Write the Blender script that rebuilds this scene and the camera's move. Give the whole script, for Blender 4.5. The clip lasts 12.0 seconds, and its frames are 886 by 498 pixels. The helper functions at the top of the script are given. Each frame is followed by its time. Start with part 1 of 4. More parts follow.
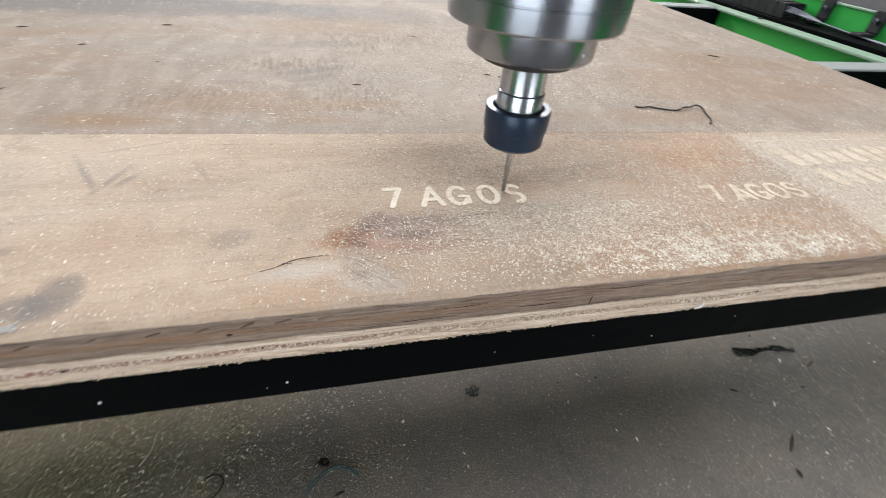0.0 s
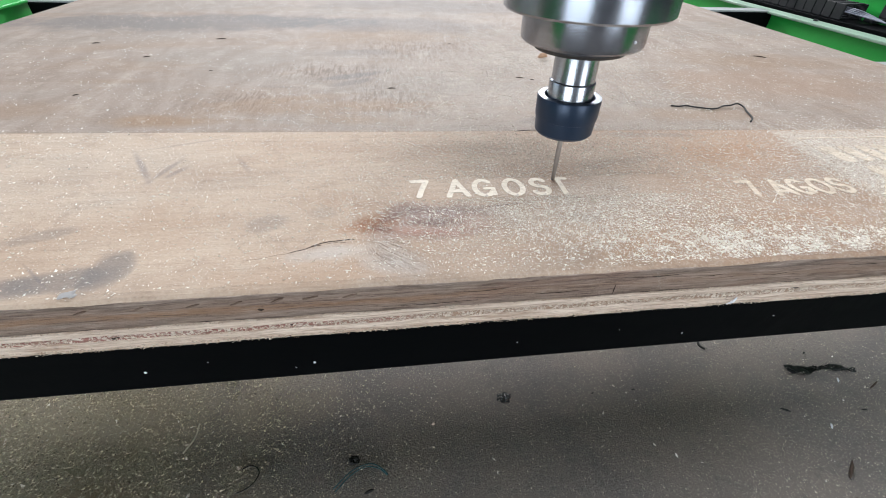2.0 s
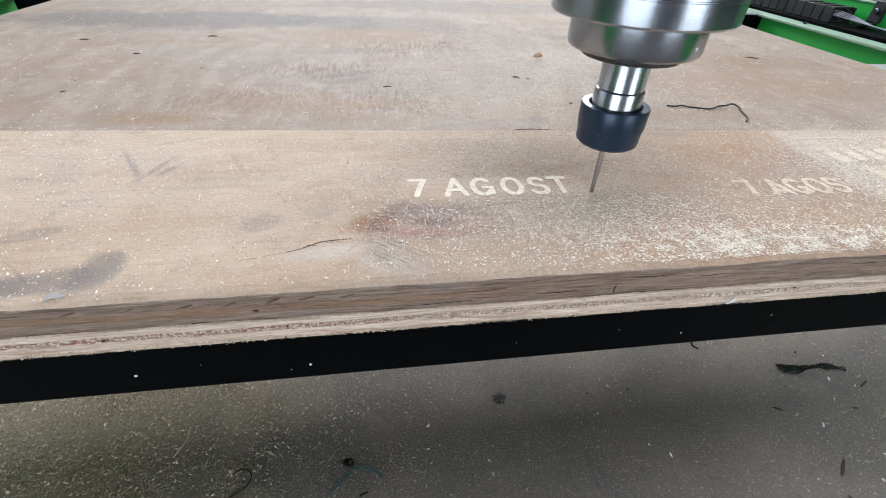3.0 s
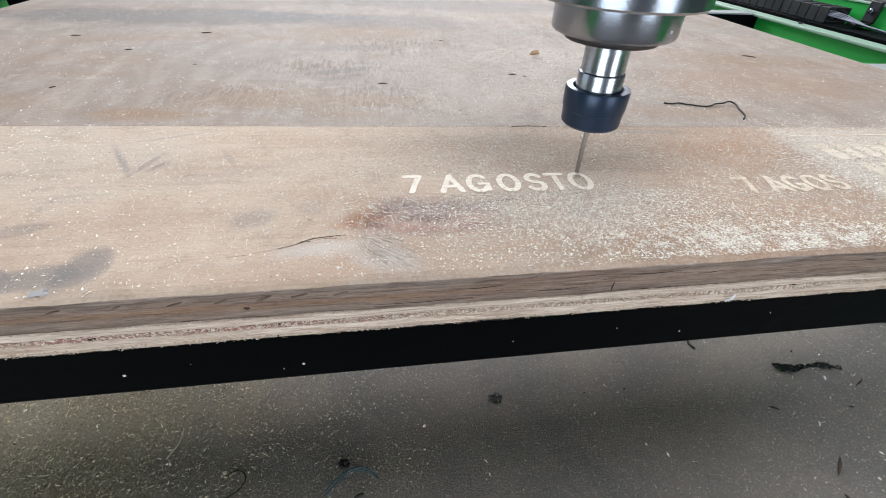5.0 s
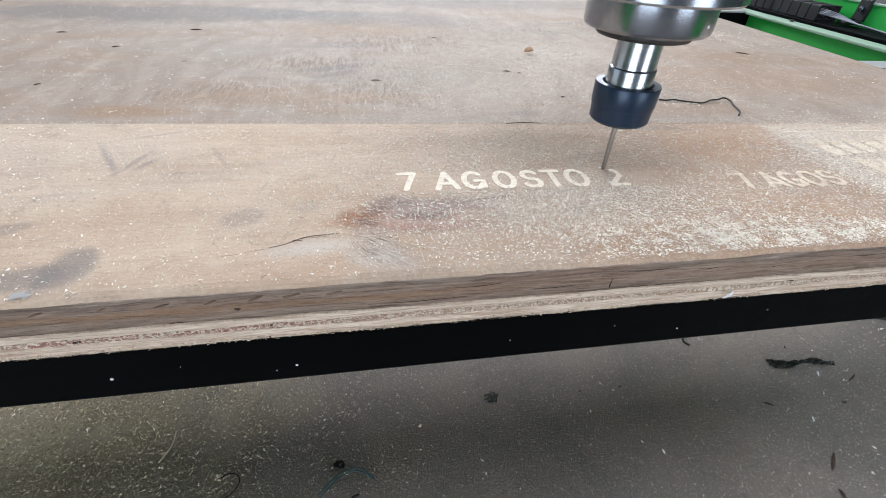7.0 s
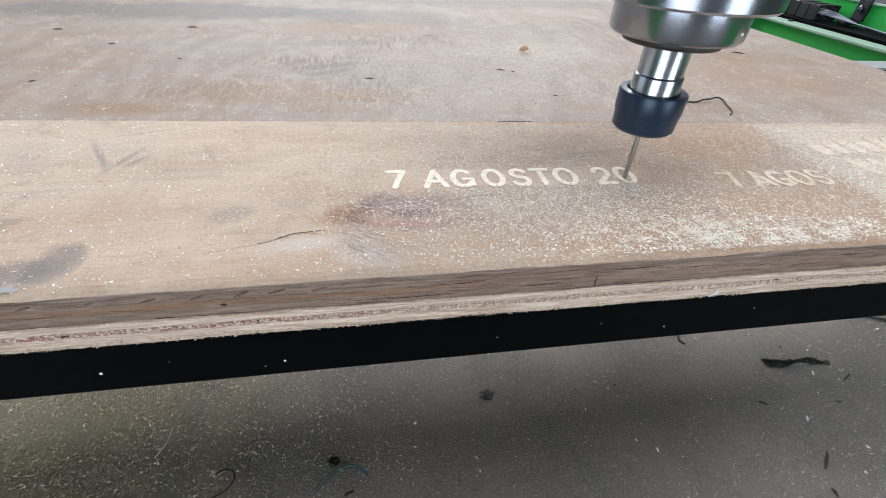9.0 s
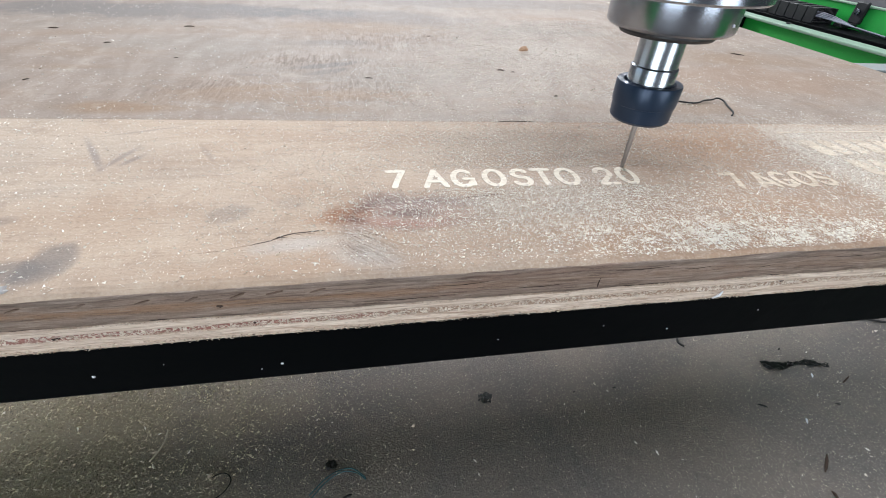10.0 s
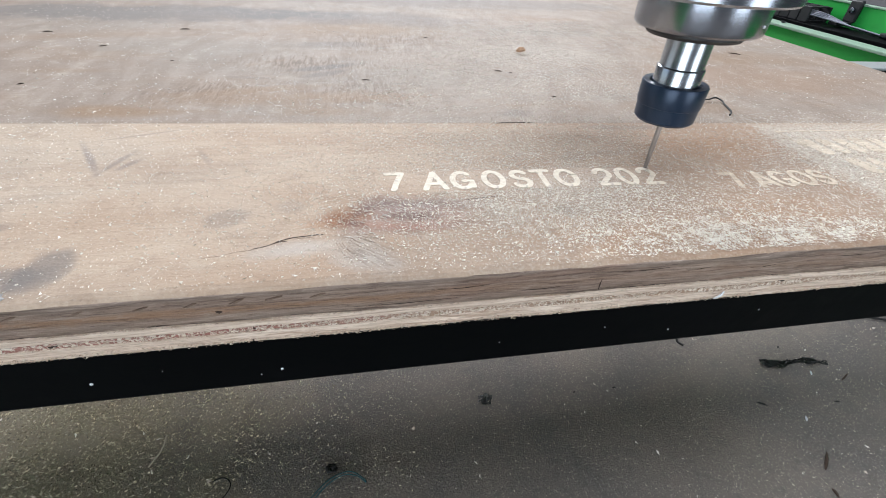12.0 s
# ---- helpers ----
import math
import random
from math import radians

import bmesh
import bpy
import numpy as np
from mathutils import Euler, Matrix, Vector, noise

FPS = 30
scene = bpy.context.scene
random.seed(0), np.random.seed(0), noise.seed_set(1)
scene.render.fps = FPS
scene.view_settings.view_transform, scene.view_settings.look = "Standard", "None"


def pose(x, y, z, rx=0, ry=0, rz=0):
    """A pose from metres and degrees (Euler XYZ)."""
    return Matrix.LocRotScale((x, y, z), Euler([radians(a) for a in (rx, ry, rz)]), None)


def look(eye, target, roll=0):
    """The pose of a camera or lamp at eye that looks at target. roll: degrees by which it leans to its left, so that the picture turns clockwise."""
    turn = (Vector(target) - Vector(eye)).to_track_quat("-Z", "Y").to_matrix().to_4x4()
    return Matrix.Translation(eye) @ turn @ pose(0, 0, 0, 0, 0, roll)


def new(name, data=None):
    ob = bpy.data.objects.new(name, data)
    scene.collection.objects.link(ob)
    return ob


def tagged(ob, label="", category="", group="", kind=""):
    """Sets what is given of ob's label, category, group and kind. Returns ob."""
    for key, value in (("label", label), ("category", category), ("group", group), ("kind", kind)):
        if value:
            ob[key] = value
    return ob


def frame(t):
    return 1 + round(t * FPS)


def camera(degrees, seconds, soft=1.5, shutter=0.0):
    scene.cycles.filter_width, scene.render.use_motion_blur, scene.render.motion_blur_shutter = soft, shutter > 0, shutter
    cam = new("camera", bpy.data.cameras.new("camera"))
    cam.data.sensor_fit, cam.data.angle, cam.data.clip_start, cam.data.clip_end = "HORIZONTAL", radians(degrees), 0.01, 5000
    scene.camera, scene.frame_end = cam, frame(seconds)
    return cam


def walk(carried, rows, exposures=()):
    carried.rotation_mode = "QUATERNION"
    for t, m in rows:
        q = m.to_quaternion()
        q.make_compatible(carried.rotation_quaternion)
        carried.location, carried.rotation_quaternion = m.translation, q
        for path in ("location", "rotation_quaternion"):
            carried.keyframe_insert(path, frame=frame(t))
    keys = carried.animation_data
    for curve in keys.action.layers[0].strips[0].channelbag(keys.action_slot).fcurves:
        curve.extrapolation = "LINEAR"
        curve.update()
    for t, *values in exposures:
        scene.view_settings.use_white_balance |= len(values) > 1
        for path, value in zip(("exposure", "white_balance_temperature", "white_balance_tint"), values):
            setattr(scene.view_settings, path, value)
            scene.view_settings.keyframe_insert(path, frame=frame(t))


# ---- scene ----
cam = camera(90.1, 12.0, soft=0.7, shutter=0.4)
PATH = [
    (0, (-0.019, -0.238, 0.149), (0.37, 1.27, -1.105), 5.3),
    (0.2, (-0.011, -0.249, 0.154), (0.255, 1.292, -1.093), 4.8),
    (0.3, (-0.007, -0.254, 0.157), (0.201, 1.3, -1.084), 4.1),
    (0.5, (-0.004, -0.257, 0.155), (0.133, 1.313, -1.077), 2.6),
    (1, (-0.008, -0.252, 0.143), (0.131, 1.32, -1.086), 2.1),
    (1.5, (-0.011, -0.256, 0.146), (0.175, 1.315, -1.078), 1.7),
    (2, (-0.012, -0.253, 0.142), (0.207, 1.319, -1.075), 2.2),
    (2.5, (-0.013, -0.251, 0.14), (0.228, 1.321, -1.073), 2.7),
    (3, (-0.015, -0.25, 0.139), (0.238, 1.32, -1.074), 2.9),
    (5, (-0.014, -0.248, 0.135), (0.254, 1.321, -1.076), 3.2),
    (5.5, (-0.014, -0.246, 0.133), (0.262, 1.322, -1.078), 3.4),
    (6, (-0.013, -0.245, 0.131), (0.271, 1.318, -1.084), 3.5),
    (6.5, (-0.013, -0.245, 0.131), (0.281, 1.318, -1.082), 3.6),
    (7, (-0.014, -0.245, 0.132), (0.279, 1.318, -1.081), 3.4),
    (9, (-0.007, -0.248, 0.133), (0.283, 1.311, -1.085), 3.6),
    (9.5, (-0.008, -0.246, 0.132), (0.289, 1.316, -1.08), 3.8),
    (10, (-0.008, -0.245, 0.13), (0.293, 1.318, -1.081), 3.9),
    (10.5, (-0.008, -0.245, 0.131), (0.3, 1.316, -1.08), 3.8),
    (11, (-0.009, -0.245, 0.131), (0.304, 1.317, -1.078), 3.8),
    (11.5, (-0.009, -0.244, 0.131), (0.304, 1.318, -1.079), 3.6),
    (12, (-0.009, -0.243, 0.13), (0.302, 1.32, -1.078), 3.6),
]
walk(cam, [(t, look(eye, target, roll)) for t, eye, target, roll in PATH],
     exposures=[(0.0, -0.03, 6620, 10), (0.5, -0.03, 6470, 10), (1.0, -0.03, 6300, 10), (2.5, -0.03, 6230, 10), (5.5, -0.03, 6150, 10), (12.0, -0.03, 6210, 10)])

# ---- world, daylight and lamps ----
world = bpy.data.worlds.new("world")
scene.world = world
world.use_nodes = True
wn = world.node_tree
sky = wn.nodes.new("ShaderNodeTexSky")
sky.sky_type = "NISHITA"
sky.sun_disc = False
sky.sun_elevation, sky.sun_rotation = radians(48), radians(150)
wn.links.new(sky.outputs[0], wn.nodes["Background"].inputs[0])
wn.nodes["Background"].inputs[1].default_value = 0.10


def daylight(name, eye, target, sx, sy, watts, colour):
    lamp = bpy.data.lights.new(name, "AREA")
    lamp.shape, lamp.size, lamp.size_y, lamp.energy, lamp.color = "RECTANGLE", sx, sy, watts, colour
    ob = new(name, lamp)
    ob.matrix_world = look(eye, target)
    return ob


FLOOR = -0.48
COOL = (0.885, 0.95, 1.0)
# Fill lamps in unseen openings, added to light board, edge and floor.
daylight("front_left_fill", (-1.85, -2.95, 0.32), (0.0, -0.1, 0.0), 2.0, 1.5, 58, COOL)
daylight("front_right_fill", (1.85, -2.95, 0.32), (0.3, -0.1, -0.1), 1.5, 1.5, 40, COOL)
daylight("side_fill", (-3.4, 0.9, 0.8), (0.0, 0.4, 0.0), 2.2, 2.4, 9, COOL)
daylight("overhead_fill", (0.3, -0.48, 2.68), (0.2, -0.2, 0.0), 3.0, 0.9, 69, COOL)
daylight("high_window_daylight", (0.4, 5.4, 2.18), (0.3, 0.1, -0.3), 5.0, 0.36, 600, (0.985, 0.985, 1.0))


# ---- materials ----
class Graph:
    """A small helper round one material's node tree."""

    def __init__(self, name, rough=0.6, metal=0.0):
        self.mat = bpy.data.materials.new(name)
        self.mat.use_nodes = True
        self.tree = self.mat.node_tree
        self.bsdf = self.tree.nodes["Principled BSDF"]
        self.bsdf.inputs["Roughness"].default_value = rough
        self.bsdf.inputs["Metallic"].default_value = metal

    def put(self, kind, **sockets):
        node = self.tree.nodes.new(kind)
        for key, value in sockets.items():
            self.plug(value, node.inputs[key.replace("_", " ")])
        return node

    def plug(self, value, socket):
        if isinstance(value, bpy.types.NodeSocket):
            self.tree.links.new(value, socket)
        else:
            socket.default_value = value

    def place(self):
        return self.put("ShaderNodeTexCoord").outputs["Object"]

    def scaled(self, vector, sx, sy, sz):
        node = self.put("ShaderNodeMapping", Vector=vector)
        node.inputs["Scale"].default_value = (sx, sy, sz)
        return node.outputs[0]

    def noise(self, vector, scale, detail=4.0, rough=0.55, warp=0.0):
        return self.put("ShaderNodeTexNoise", Vector=vector, Scale=scale, Detail=detail, Roughness=rough, Distortion=warp).outputs[0]

    def math(self, op, a, b=0.0, c=0.0, clamp=False):
        node = self.tree.nodes.new("ShaderNodeMath")
        node.operation, node.use_clamp = op, clamp
        for value, socket in zip((a, b, c), node.inputs):
            self.plug(value, socket)
        return node.outputs[0]

    def span(self, value, a, b, lo=0.0, hi=1.0):
        node = self.put("ShaderNodeMapRange", Value=value)
        node.interpolation_type = "SMOOTHSTEP"
        for k, v in zip(("From Min", "From Max", "To Min", "To Max"), (a, b, lo, hi)):
            self.plug(v, node.inputs[k])
        return node.outputs[0]

    def mix(self, fac, a, b):
        node = self.tree.nodes.new("ShaderNodeMix")
        node.data_type = "RGBA"
        self.plug(fac, node.inputs[0])
        for value, socket in ((a, node.inputs[6]), (b, node.inputs[7])):
            self.plug((*value, 1.0) if isinstance(value, tuple) else value, socket)
        return node.outputs[2]

    def xyz(self, vector):
        return self.put("ShaderNodeSeparateXYZ", Vector=vector).outputs

    def spot(self, x, y, cx, cy, rx, ry, wobble, inner=0.6, turn=0.0):
        """A soft, uneven ellipse round (cx, cy)."""
        c, s = math.cos(radians(turn)), math.sin(radians(turn))
        dx, dy = self.math("SUBTRACT", x, cx), self.math("SUBTRACT", y, cy)
        u = self.math("ADD", self.math("MULTIPLY", dx, c / rx), self.math("MULTIPLY", dy, s / rx))
        v = self.math("ADD", self.math("MULTIPLY", dx, -s / ry), self.math("MULTIPLY", dy, c / ry))
        d = self.math("SQRT", self.math("ADD", self.math("MULTIPLY", u, u), self.math("MULTIPLY", v, v)))
        return self.span(self.math("ADD", d, wobble), 1.0, inner, 0.0, 1.0)

    def colour(self, value):
        self.plug((*value, 1.0) if isinstance(value, tuple) else value, self.bsdf.inputs["Base Color"])
        return self

    def relief(self, height, strength=0.3, distance=0.001):
        node = self.put("ShaderNodeBump", Height=height, Strength=strength, Distance=distance)
        self.plug(node.outputs[0], self.bsdf.inputs["Normal"])
        return self


def wood_top():
    """Weathered veneer face: warm front sheet, greyer back sheet, knot, stains, pale dust and painted far shade."""
    g = Graph("weathered_veneer", 0.62)
    g.bsdf.inputs["Specular IOR Level"].default_value = 0.10
    p = g.place()
    x, y, z = g.xyz(p)
    big = g.noise(g.scaled(p, 2.6, 11.0, 3.0), 1.0, 5.0, 0.6, 0.8)
    grain = g.noise(g.scaled(p, 14.0, 260.0, 60.0), 1.0, 6.0, 0.65, 0.6)
    fine = g.noise(g.scaled(p, 60.0, 900.0, 200.0), 1.0, 3.0)
    blot = g.noise(p, 17.0, 5.0, 0.6, 0.5)
    wob = g.math("MULTIPLY", g.math("SUBTRACT", blot, 0.5), 1.3)
    wob2 = g.math("MULTIPLY", g.math("SUBTRACT", g.noise(p, 70.0, 4.0), 0.5), 0.9)
    col = g.mix(g.span(big, 0.36, 0.66), (0.624, 0.482, 0.364), (0.468, 0.325, 0.227))
    right = g.math("MULTIPLY", g.span(g.math("ADD", x, g.math("MULTIPLY", wob, 0.08)), -0.02, 0.26), 0.64)
    col = g.mix(right, col, (0.42, 0.262, 0.172))
    pale = g.spot(x, y, -0.25, 0.02, 0.22, 0.10, wob, 0.2)
    col = g.mix(g.math("MULTIPLY", pale, 0.6), col, (0.686, 0.560, 0.442))
    # the back sheet
    seam = g.math("ADD", g.math("MULTIPLY", x, 0.03), y)
    back = g.span(seam, 0.0855, 0.0885)
    figure = g.noise(g.scaled(p, 20.0, 6.0, 6.0), 1.0, 5.0, 0.6, 1.6)
    ripple = g.noise(g.scaled(p, 270.0, 46.0, 60.0), 1.0, 2.0, 0.5, 0.7)
    bcol = g.mix(g.span(figure, 0.35, 0.68), (0.541, 0.442, 0.370), (0.385, 0.302, 0.247))
    chatter = g.spot(x, y, -0.13, 0.165, 0.105, 0.048, wob, 0.1, 18)
    for cx, cy, rx, ry, turn in ((-0.01, 0.170, 0.085, 0.090, 0), (-0.06, 0.245, 0.140, 0.065, -8), (0.02, 0.36, 0.140, 0.100, 0)):
        chatter = g.math("MAXIMUM", chatter, g.spot(x, y, cx, cy, rx, ry, wob, 0.1, turn))
    bcol = g.mix(g.math("MULTIPLY", g.math("MULTIPLY", g.span(ripple, 0.49, 0.57), 0.95), chatter), bcol, (0.225, 0.160, 0.125))
    bcol = g.mix(g.math("MULTIPLY", g.span(big, 0.5, 0.7), 0.5), bcol, (0.374, 0.235, 0.143))
    grey = g.span(g.noise(g.scaled(p, 1.6, 5.0, 2.0), 1.3, 4.0, 0.55, 0.6), 0.45, 0.62)
    bcol = g.mix(g.math("MULTIPLY", grey, 0.5), bcol, (0.375, 0.345, 0.305))
    warmr = g.spot(x, y, 0.42, 0.20, 0.20, 0.09, wob, 0.3)
    bcol = g.mix(g.math("MULTIPLY", warmr, 0.6), bcol, (0.458, 0.291, 0.195))
    for bx, by, rx, ry, turn, amount in ((-0.195, 0.116, 0.085, 0.018, -3, 0.95), (-0.10, 0.165, 0.09, 0.014, 12, 0.6), (-0.27, 0.22, 0.06, 0.012, 0, 0.35), (-0.10, 0.145, 0.12, 0.022, 6, 0.55), (-0.04, 0.115, 0.05, 0.016, 0, 0.5), (-0.36, 0.14, 0.12, 0.035, 0, 0.5), (-0.02, 0.145, 0.10, 0.020, 4, 0.5), (-0.01, 0.43, 0.14, 0.09, 10, 0.65), (0.42, 0.30, 0.14, 0.07, 0, 0.45), (0.27, 0.115, 0.10, 0.022, 0, 0.5)):
        band = g.spot(x, y, bx, by, rx, ry, g.math("ADD", wob, g.math("MULTIPLY", wob2, 0.5)), 0.2, turn)
        bcol = g.mix(g.math("MULTIPLY", band, amount), bcol, (0.40, 0.255, 0.155))
    bcol = g.mix(0.36, bcol, (0.235, 0.180, 0.138))
    col = g.mix(back, col, bcol)
    line = g.math("MULTIPLY", g.span(g.math("ABSOLUTE", g.math("SUBTRACT", seam, 0.087)), 0.0016, 0.0002), 0.45)
    col = g.mix(line, col, (0.146, 0.101, 0.078))
    # grain streaks
    col = g.mix(g.math("MULTIPLY", g.math("MULTIPLY", g.span(grain, 0.5, 0.78), 0.36), g.span(back, 0.0, 1.0, 1.0, 0.3)), col, (0.250, 0.168, 0.124))
    col = g.mix(g.math("MULTIPLY", g.math("MULTIPLY", g.span(fine, 0.5, 0.8), 0.18), g.span(back, 0.0, 1.0, 1.0, 0.3)), col, (0.686, 0.582, 0.481))
    tan = g.math("MAXIMUM", g.spot(x, y, 0.25, 0.036, 0.085, 0.034, wob, 0.2), g.math("MULTIPLY", g.spot(x, y, 0.17, -0.072, 0.13, 0.030, wob, 0.2), 0.9))
    col = g.mix(g.math("MULTIPLY", tan, 0.62), col, (0.47, 0.275, 0.160))
    # clouds of grime
    cloud = g.noise(g.scaled(p, 5.5, 10.0, 5.0), 1.0, 6.0, 0.62, 0.9)
    col = g.mix(g.math("MULTIPLY", g.span(cloud, 0.50, 0.68), 0.30), col, (0.36, 0.305, 0.26))
    cloud2 = g.noise(g.scaled(p, 11.0, 24.0, 9.0), 1.0, 6.0, 0.65, 1.1)
    col = g.mix(g.math("MULTIPLY", g.span(cloud2, 0.54, 0.70), 0.34), col, (0.37, 0.255, 0.175))
    # mottling and open pores
    mott = g.noise(p, 46.0, 5.0, 0.65, 0.6)
    col = g.mix(g.math("MULTIPLY", g.span(mott, 0.52, 0.74), 0.34), col, (0.30, 0.215, 0.16))
    col = g.mix(g.math("MULTIPLY", g.span(mott, 0.48, 0.28), 0.30), col, (0.68, 0.58, 0.47))
    pore = g.noise(g.scaled(p, 480.0, 700.0, 400.0), 1.0, 4.0, 0.75)
    col = g.mix(g.math("MULTIPLY", g.span(pore, 0.54, 0.70), 0.42), col, (0.24, 0.17, 0.13))
    col = g.mix(g.math("MULTIPLY", g.span(pore, 0.46, 0.30), 0.30), col, (0.72, 0.62, 0.50))
    # knot with rings
    knot = g.spot(x, y, 0.011, -0.042, 0.052, 0.027, g.math("MULTIPLY", wob, 0.6), 0.25)
    u = g.math("MULTIPLY", g.math("SUBTRACT", x, 0.012), 16.0)
    v = g.math("MULTIPLY", g.math("SUBTRACT", y, -0.044), 48.0)
    ring = g.math("SQRT", g.math("ADD", g.math("MULTIPLY", u, u), g.math("MULTIPLY", v, v)))
    ring = g.math("SINE", g.math("MULTIPLY", g.math("ADD", ring, g.math("ADD", g.math("MULTIPLY", wob, 0.5), g.math("MULTIPLY", wob2, 0.16))), 11.0))
    kcol = g.mix(g.span(ring, -0.9, 1.1), (0.40, 0.26, 0.21), (0.205, 0.125, 0.108))
    col = g.mix(g.math("MULTIPLY", knot, 0.9), col, kcol)
    for cx, cy, rx, ry, turn, amount, tint in ((0.022, -0.034, 0.050, 0.012, 3, 0.55, (0.31, 0.235, 0.215)), (0.012, -0.0545, 0.050, 0.0055, 2, 0.55, (0.36, 0.20, 0.155)), (-0.016, -0.034, 0.022, 0.011, 25, 0.5, (0.44, 0.27, 0.16)),
                                               (-0.024, -0.0440, 0.022, 0.0110, 12, 0.92, (0.29, 0.135, 0.070)), (-0.018, -0.0490, 0.012, 0.0045, -20, 0.9, (0.13, 0.07, 0.048)), (-0.014, -0.0380, 0.012, 0.0050, 40, 0.7, (0.19, 0.105, 0.080)), (-0.004, -0.0300, 0.020, 0.0090, 20, 0.6, (0.215, 0.145, 0.135)), (-0.010, -0.027, 0.014, 0.005, 35, 0.5, (0.30, 0.20, 0.16)), (0.004, -0.0535, 0.040, 0.0050, -10, 0.4, (0.45, 0.225, 0.165)), (-0.034, -0.0475, 0.016, 0.006, 4, 0.35, (0.44, 0.225, 0.12)), (-0.044, -0.0680, 0.030, 0.0085, 6, 0.5, (0.62, 0.57, 0.53)), (-0.015, -0.079, 0.024, 0.010, -20, 0.4, (0.58, 0.53, 0.48))):
        m = g.spot(x, y, cx, cy, rx, ry, g.math("ADD", g.math("MULTIPLY", wob, 0.6), wob2), 0.2, turn)
        col = g.mix(g.math("MULTIPLY", m, amount), col, tint)
    # grey fissured patch beside the knot
    fiss = g.spot(x, y, -0.0105, -0.0715, 0.026, 0.0135, wob, 0.1, -52)
    fan = g.put("ShaderNodeMapping", Vector=p)
    fan.inputs["Rotation"].default_value = (0.0, 0.0, radians(38))
    fcol = g.mix(g.span(g.noise(g.scaled(fan.outputs[0], 70.0, 420.0, 100.0), 1.0, 6.0, 0.75, 1.8), 0.44, 0.60), (0.52, 0.45, 0.39), (0.13, 0.115, 0.105))
    col = g.mix(g.math("MULTIPLY", fiss, 0.62), col, fcol)
    # dark grey stains; the three wide ones far back paint shade into the wood
    for cx, cy, rx, ry, turn, amount in ((-0.170, -0.0810, 0.032, 0.0105, 8, 0.62), (-0.1490, -0.0760, 0.0120, 0.0190, -14, 0.62), (-0.205, -0.086, 0.04, 0.012, 5, 0.5), (-0.0826, -0.039, 0.012, 0.009, 20, 0.30), (-0.052, -0.030, 0.010, 0.008, 0, 0.2), (-0.195, -0.043, 0.022, 0.007, 20, 0.35), (-0.30, -0.06, 0.07, 0.02, 10, 0.5),
                                         (-0.045, 0.236, 0.042, 0.012, 25, 0.6), (0.115, 0.105, 0.022, 0.010, 10, 0.35), (0.20, 0.071, 0.05, 0.006, -4, 0.32), (0.150, 0.024, 0.050, 0.006, 8, 0.18), (0.19, -0.055, 0.012, 0.007, 0, 0.22),
                                         (-0.30, 0.50, 0.32, 0.075, 3, 0.72), (-0.02, 0.50, 0.22, 0.07, -4, 0.5), (-0.045, 0.215, 0.030, 0.010, 30, 0.45), (-0.11, 0.200, 0.035, 0.005, -8, 0.3), (0.16, 0.66, 0.40, 0.075, 0, 0.48), (-0.05, 0.33, 0.05, 0.02, 10, 0.35), (0.10, -0.045, 0.02, 0.008, 0, 0.35)):
        m = g.spot(x, y, cx, cy, rx, ry, g.math("ADD", wob, g.math("MULTIPLY", wob2, 0.4)), 0.5, turn)
        col = g.mix(g.math("MULTIPLY", m, amount), col, (0.198, 0.180, 0.172))
    # long dark scuffs and pencil strokes
    for ax, ay, bx, by, w, amount in ((-0.195, 0.066, -0.158, 0.004, 0.0035, 0.45), (-0.152, 0.052, -0.166, 0.006, 0.003, 0.4), (-0.158, 0.015, -0.145, 0.036, 0.004, 0.45), (-0.20, 0.055, -0.12, 0.085, 0.002, 0.3), (-0.12, 0.05, -0.10, 0.015, 0.003, 0.25), (-0.195, -0.062, -0.165, -0.090, 0.0012, 0.4), (0.0, 0.004, 0.02, -0.075, 0.001, 0.12)):
        cx, cy, length = (ax + bx) / 2, (ay + by) / 2, math.hypot(bx - ax, by - ay) / 2
        m = g.spot(x, y, cx, cy, length, w, wob2, 0.2, math.degrees(math.atan2(by - ay, bx - ax)))
        col = g.mix(g.math("MULTIPLY", m, amount), col, (0.166, 0.151, 0.163))
    # thin film of fine dust
    film = g.noise(p, 420.0, 4.0, 0.7)
    dust = g.math("MAXIMUM", g.math("MULTIPLY", g.spot(x, y, 0.115, -0.022, 0.105, 0.045, wob, 0.0), 0.55), g.math("MULTIPLY", g.math("MULTIPLY", g.span(g.math("ADD", x, g.math("MULTIPLY", wob2, 0.012)), 0.305, 0.318), g.span(g.math("ADD", y, g.math("MULTIPLY", wob2, 0.012)), 0.082, 0.064)), g.span(x, 0.40, 0.60, 0.85, 0.4)))
    dust = g.math("MAXIMUM", dust, g.math("MULTIPLY", g.spot(x, y, 0.20, 0.30, 0.13, 0.09, wob, 0.0), 0.5))
    dust = g.math("MULTIPLY", dust, g.span(film, 0.36, 0.60, 0.25, 1.0))
    col = g.mix(dust, col, (0.70, 0.625, 0.535))
    # grit of settled dust, each grain about a millimetre
    grit = g.noise(g.scaled(p, 1.0, 1.0, 1.0), 780.0, 2.0, 0.6, 0.4)
    zone = g.span(x, -0.06, 0.10, 0.12, 0.30)
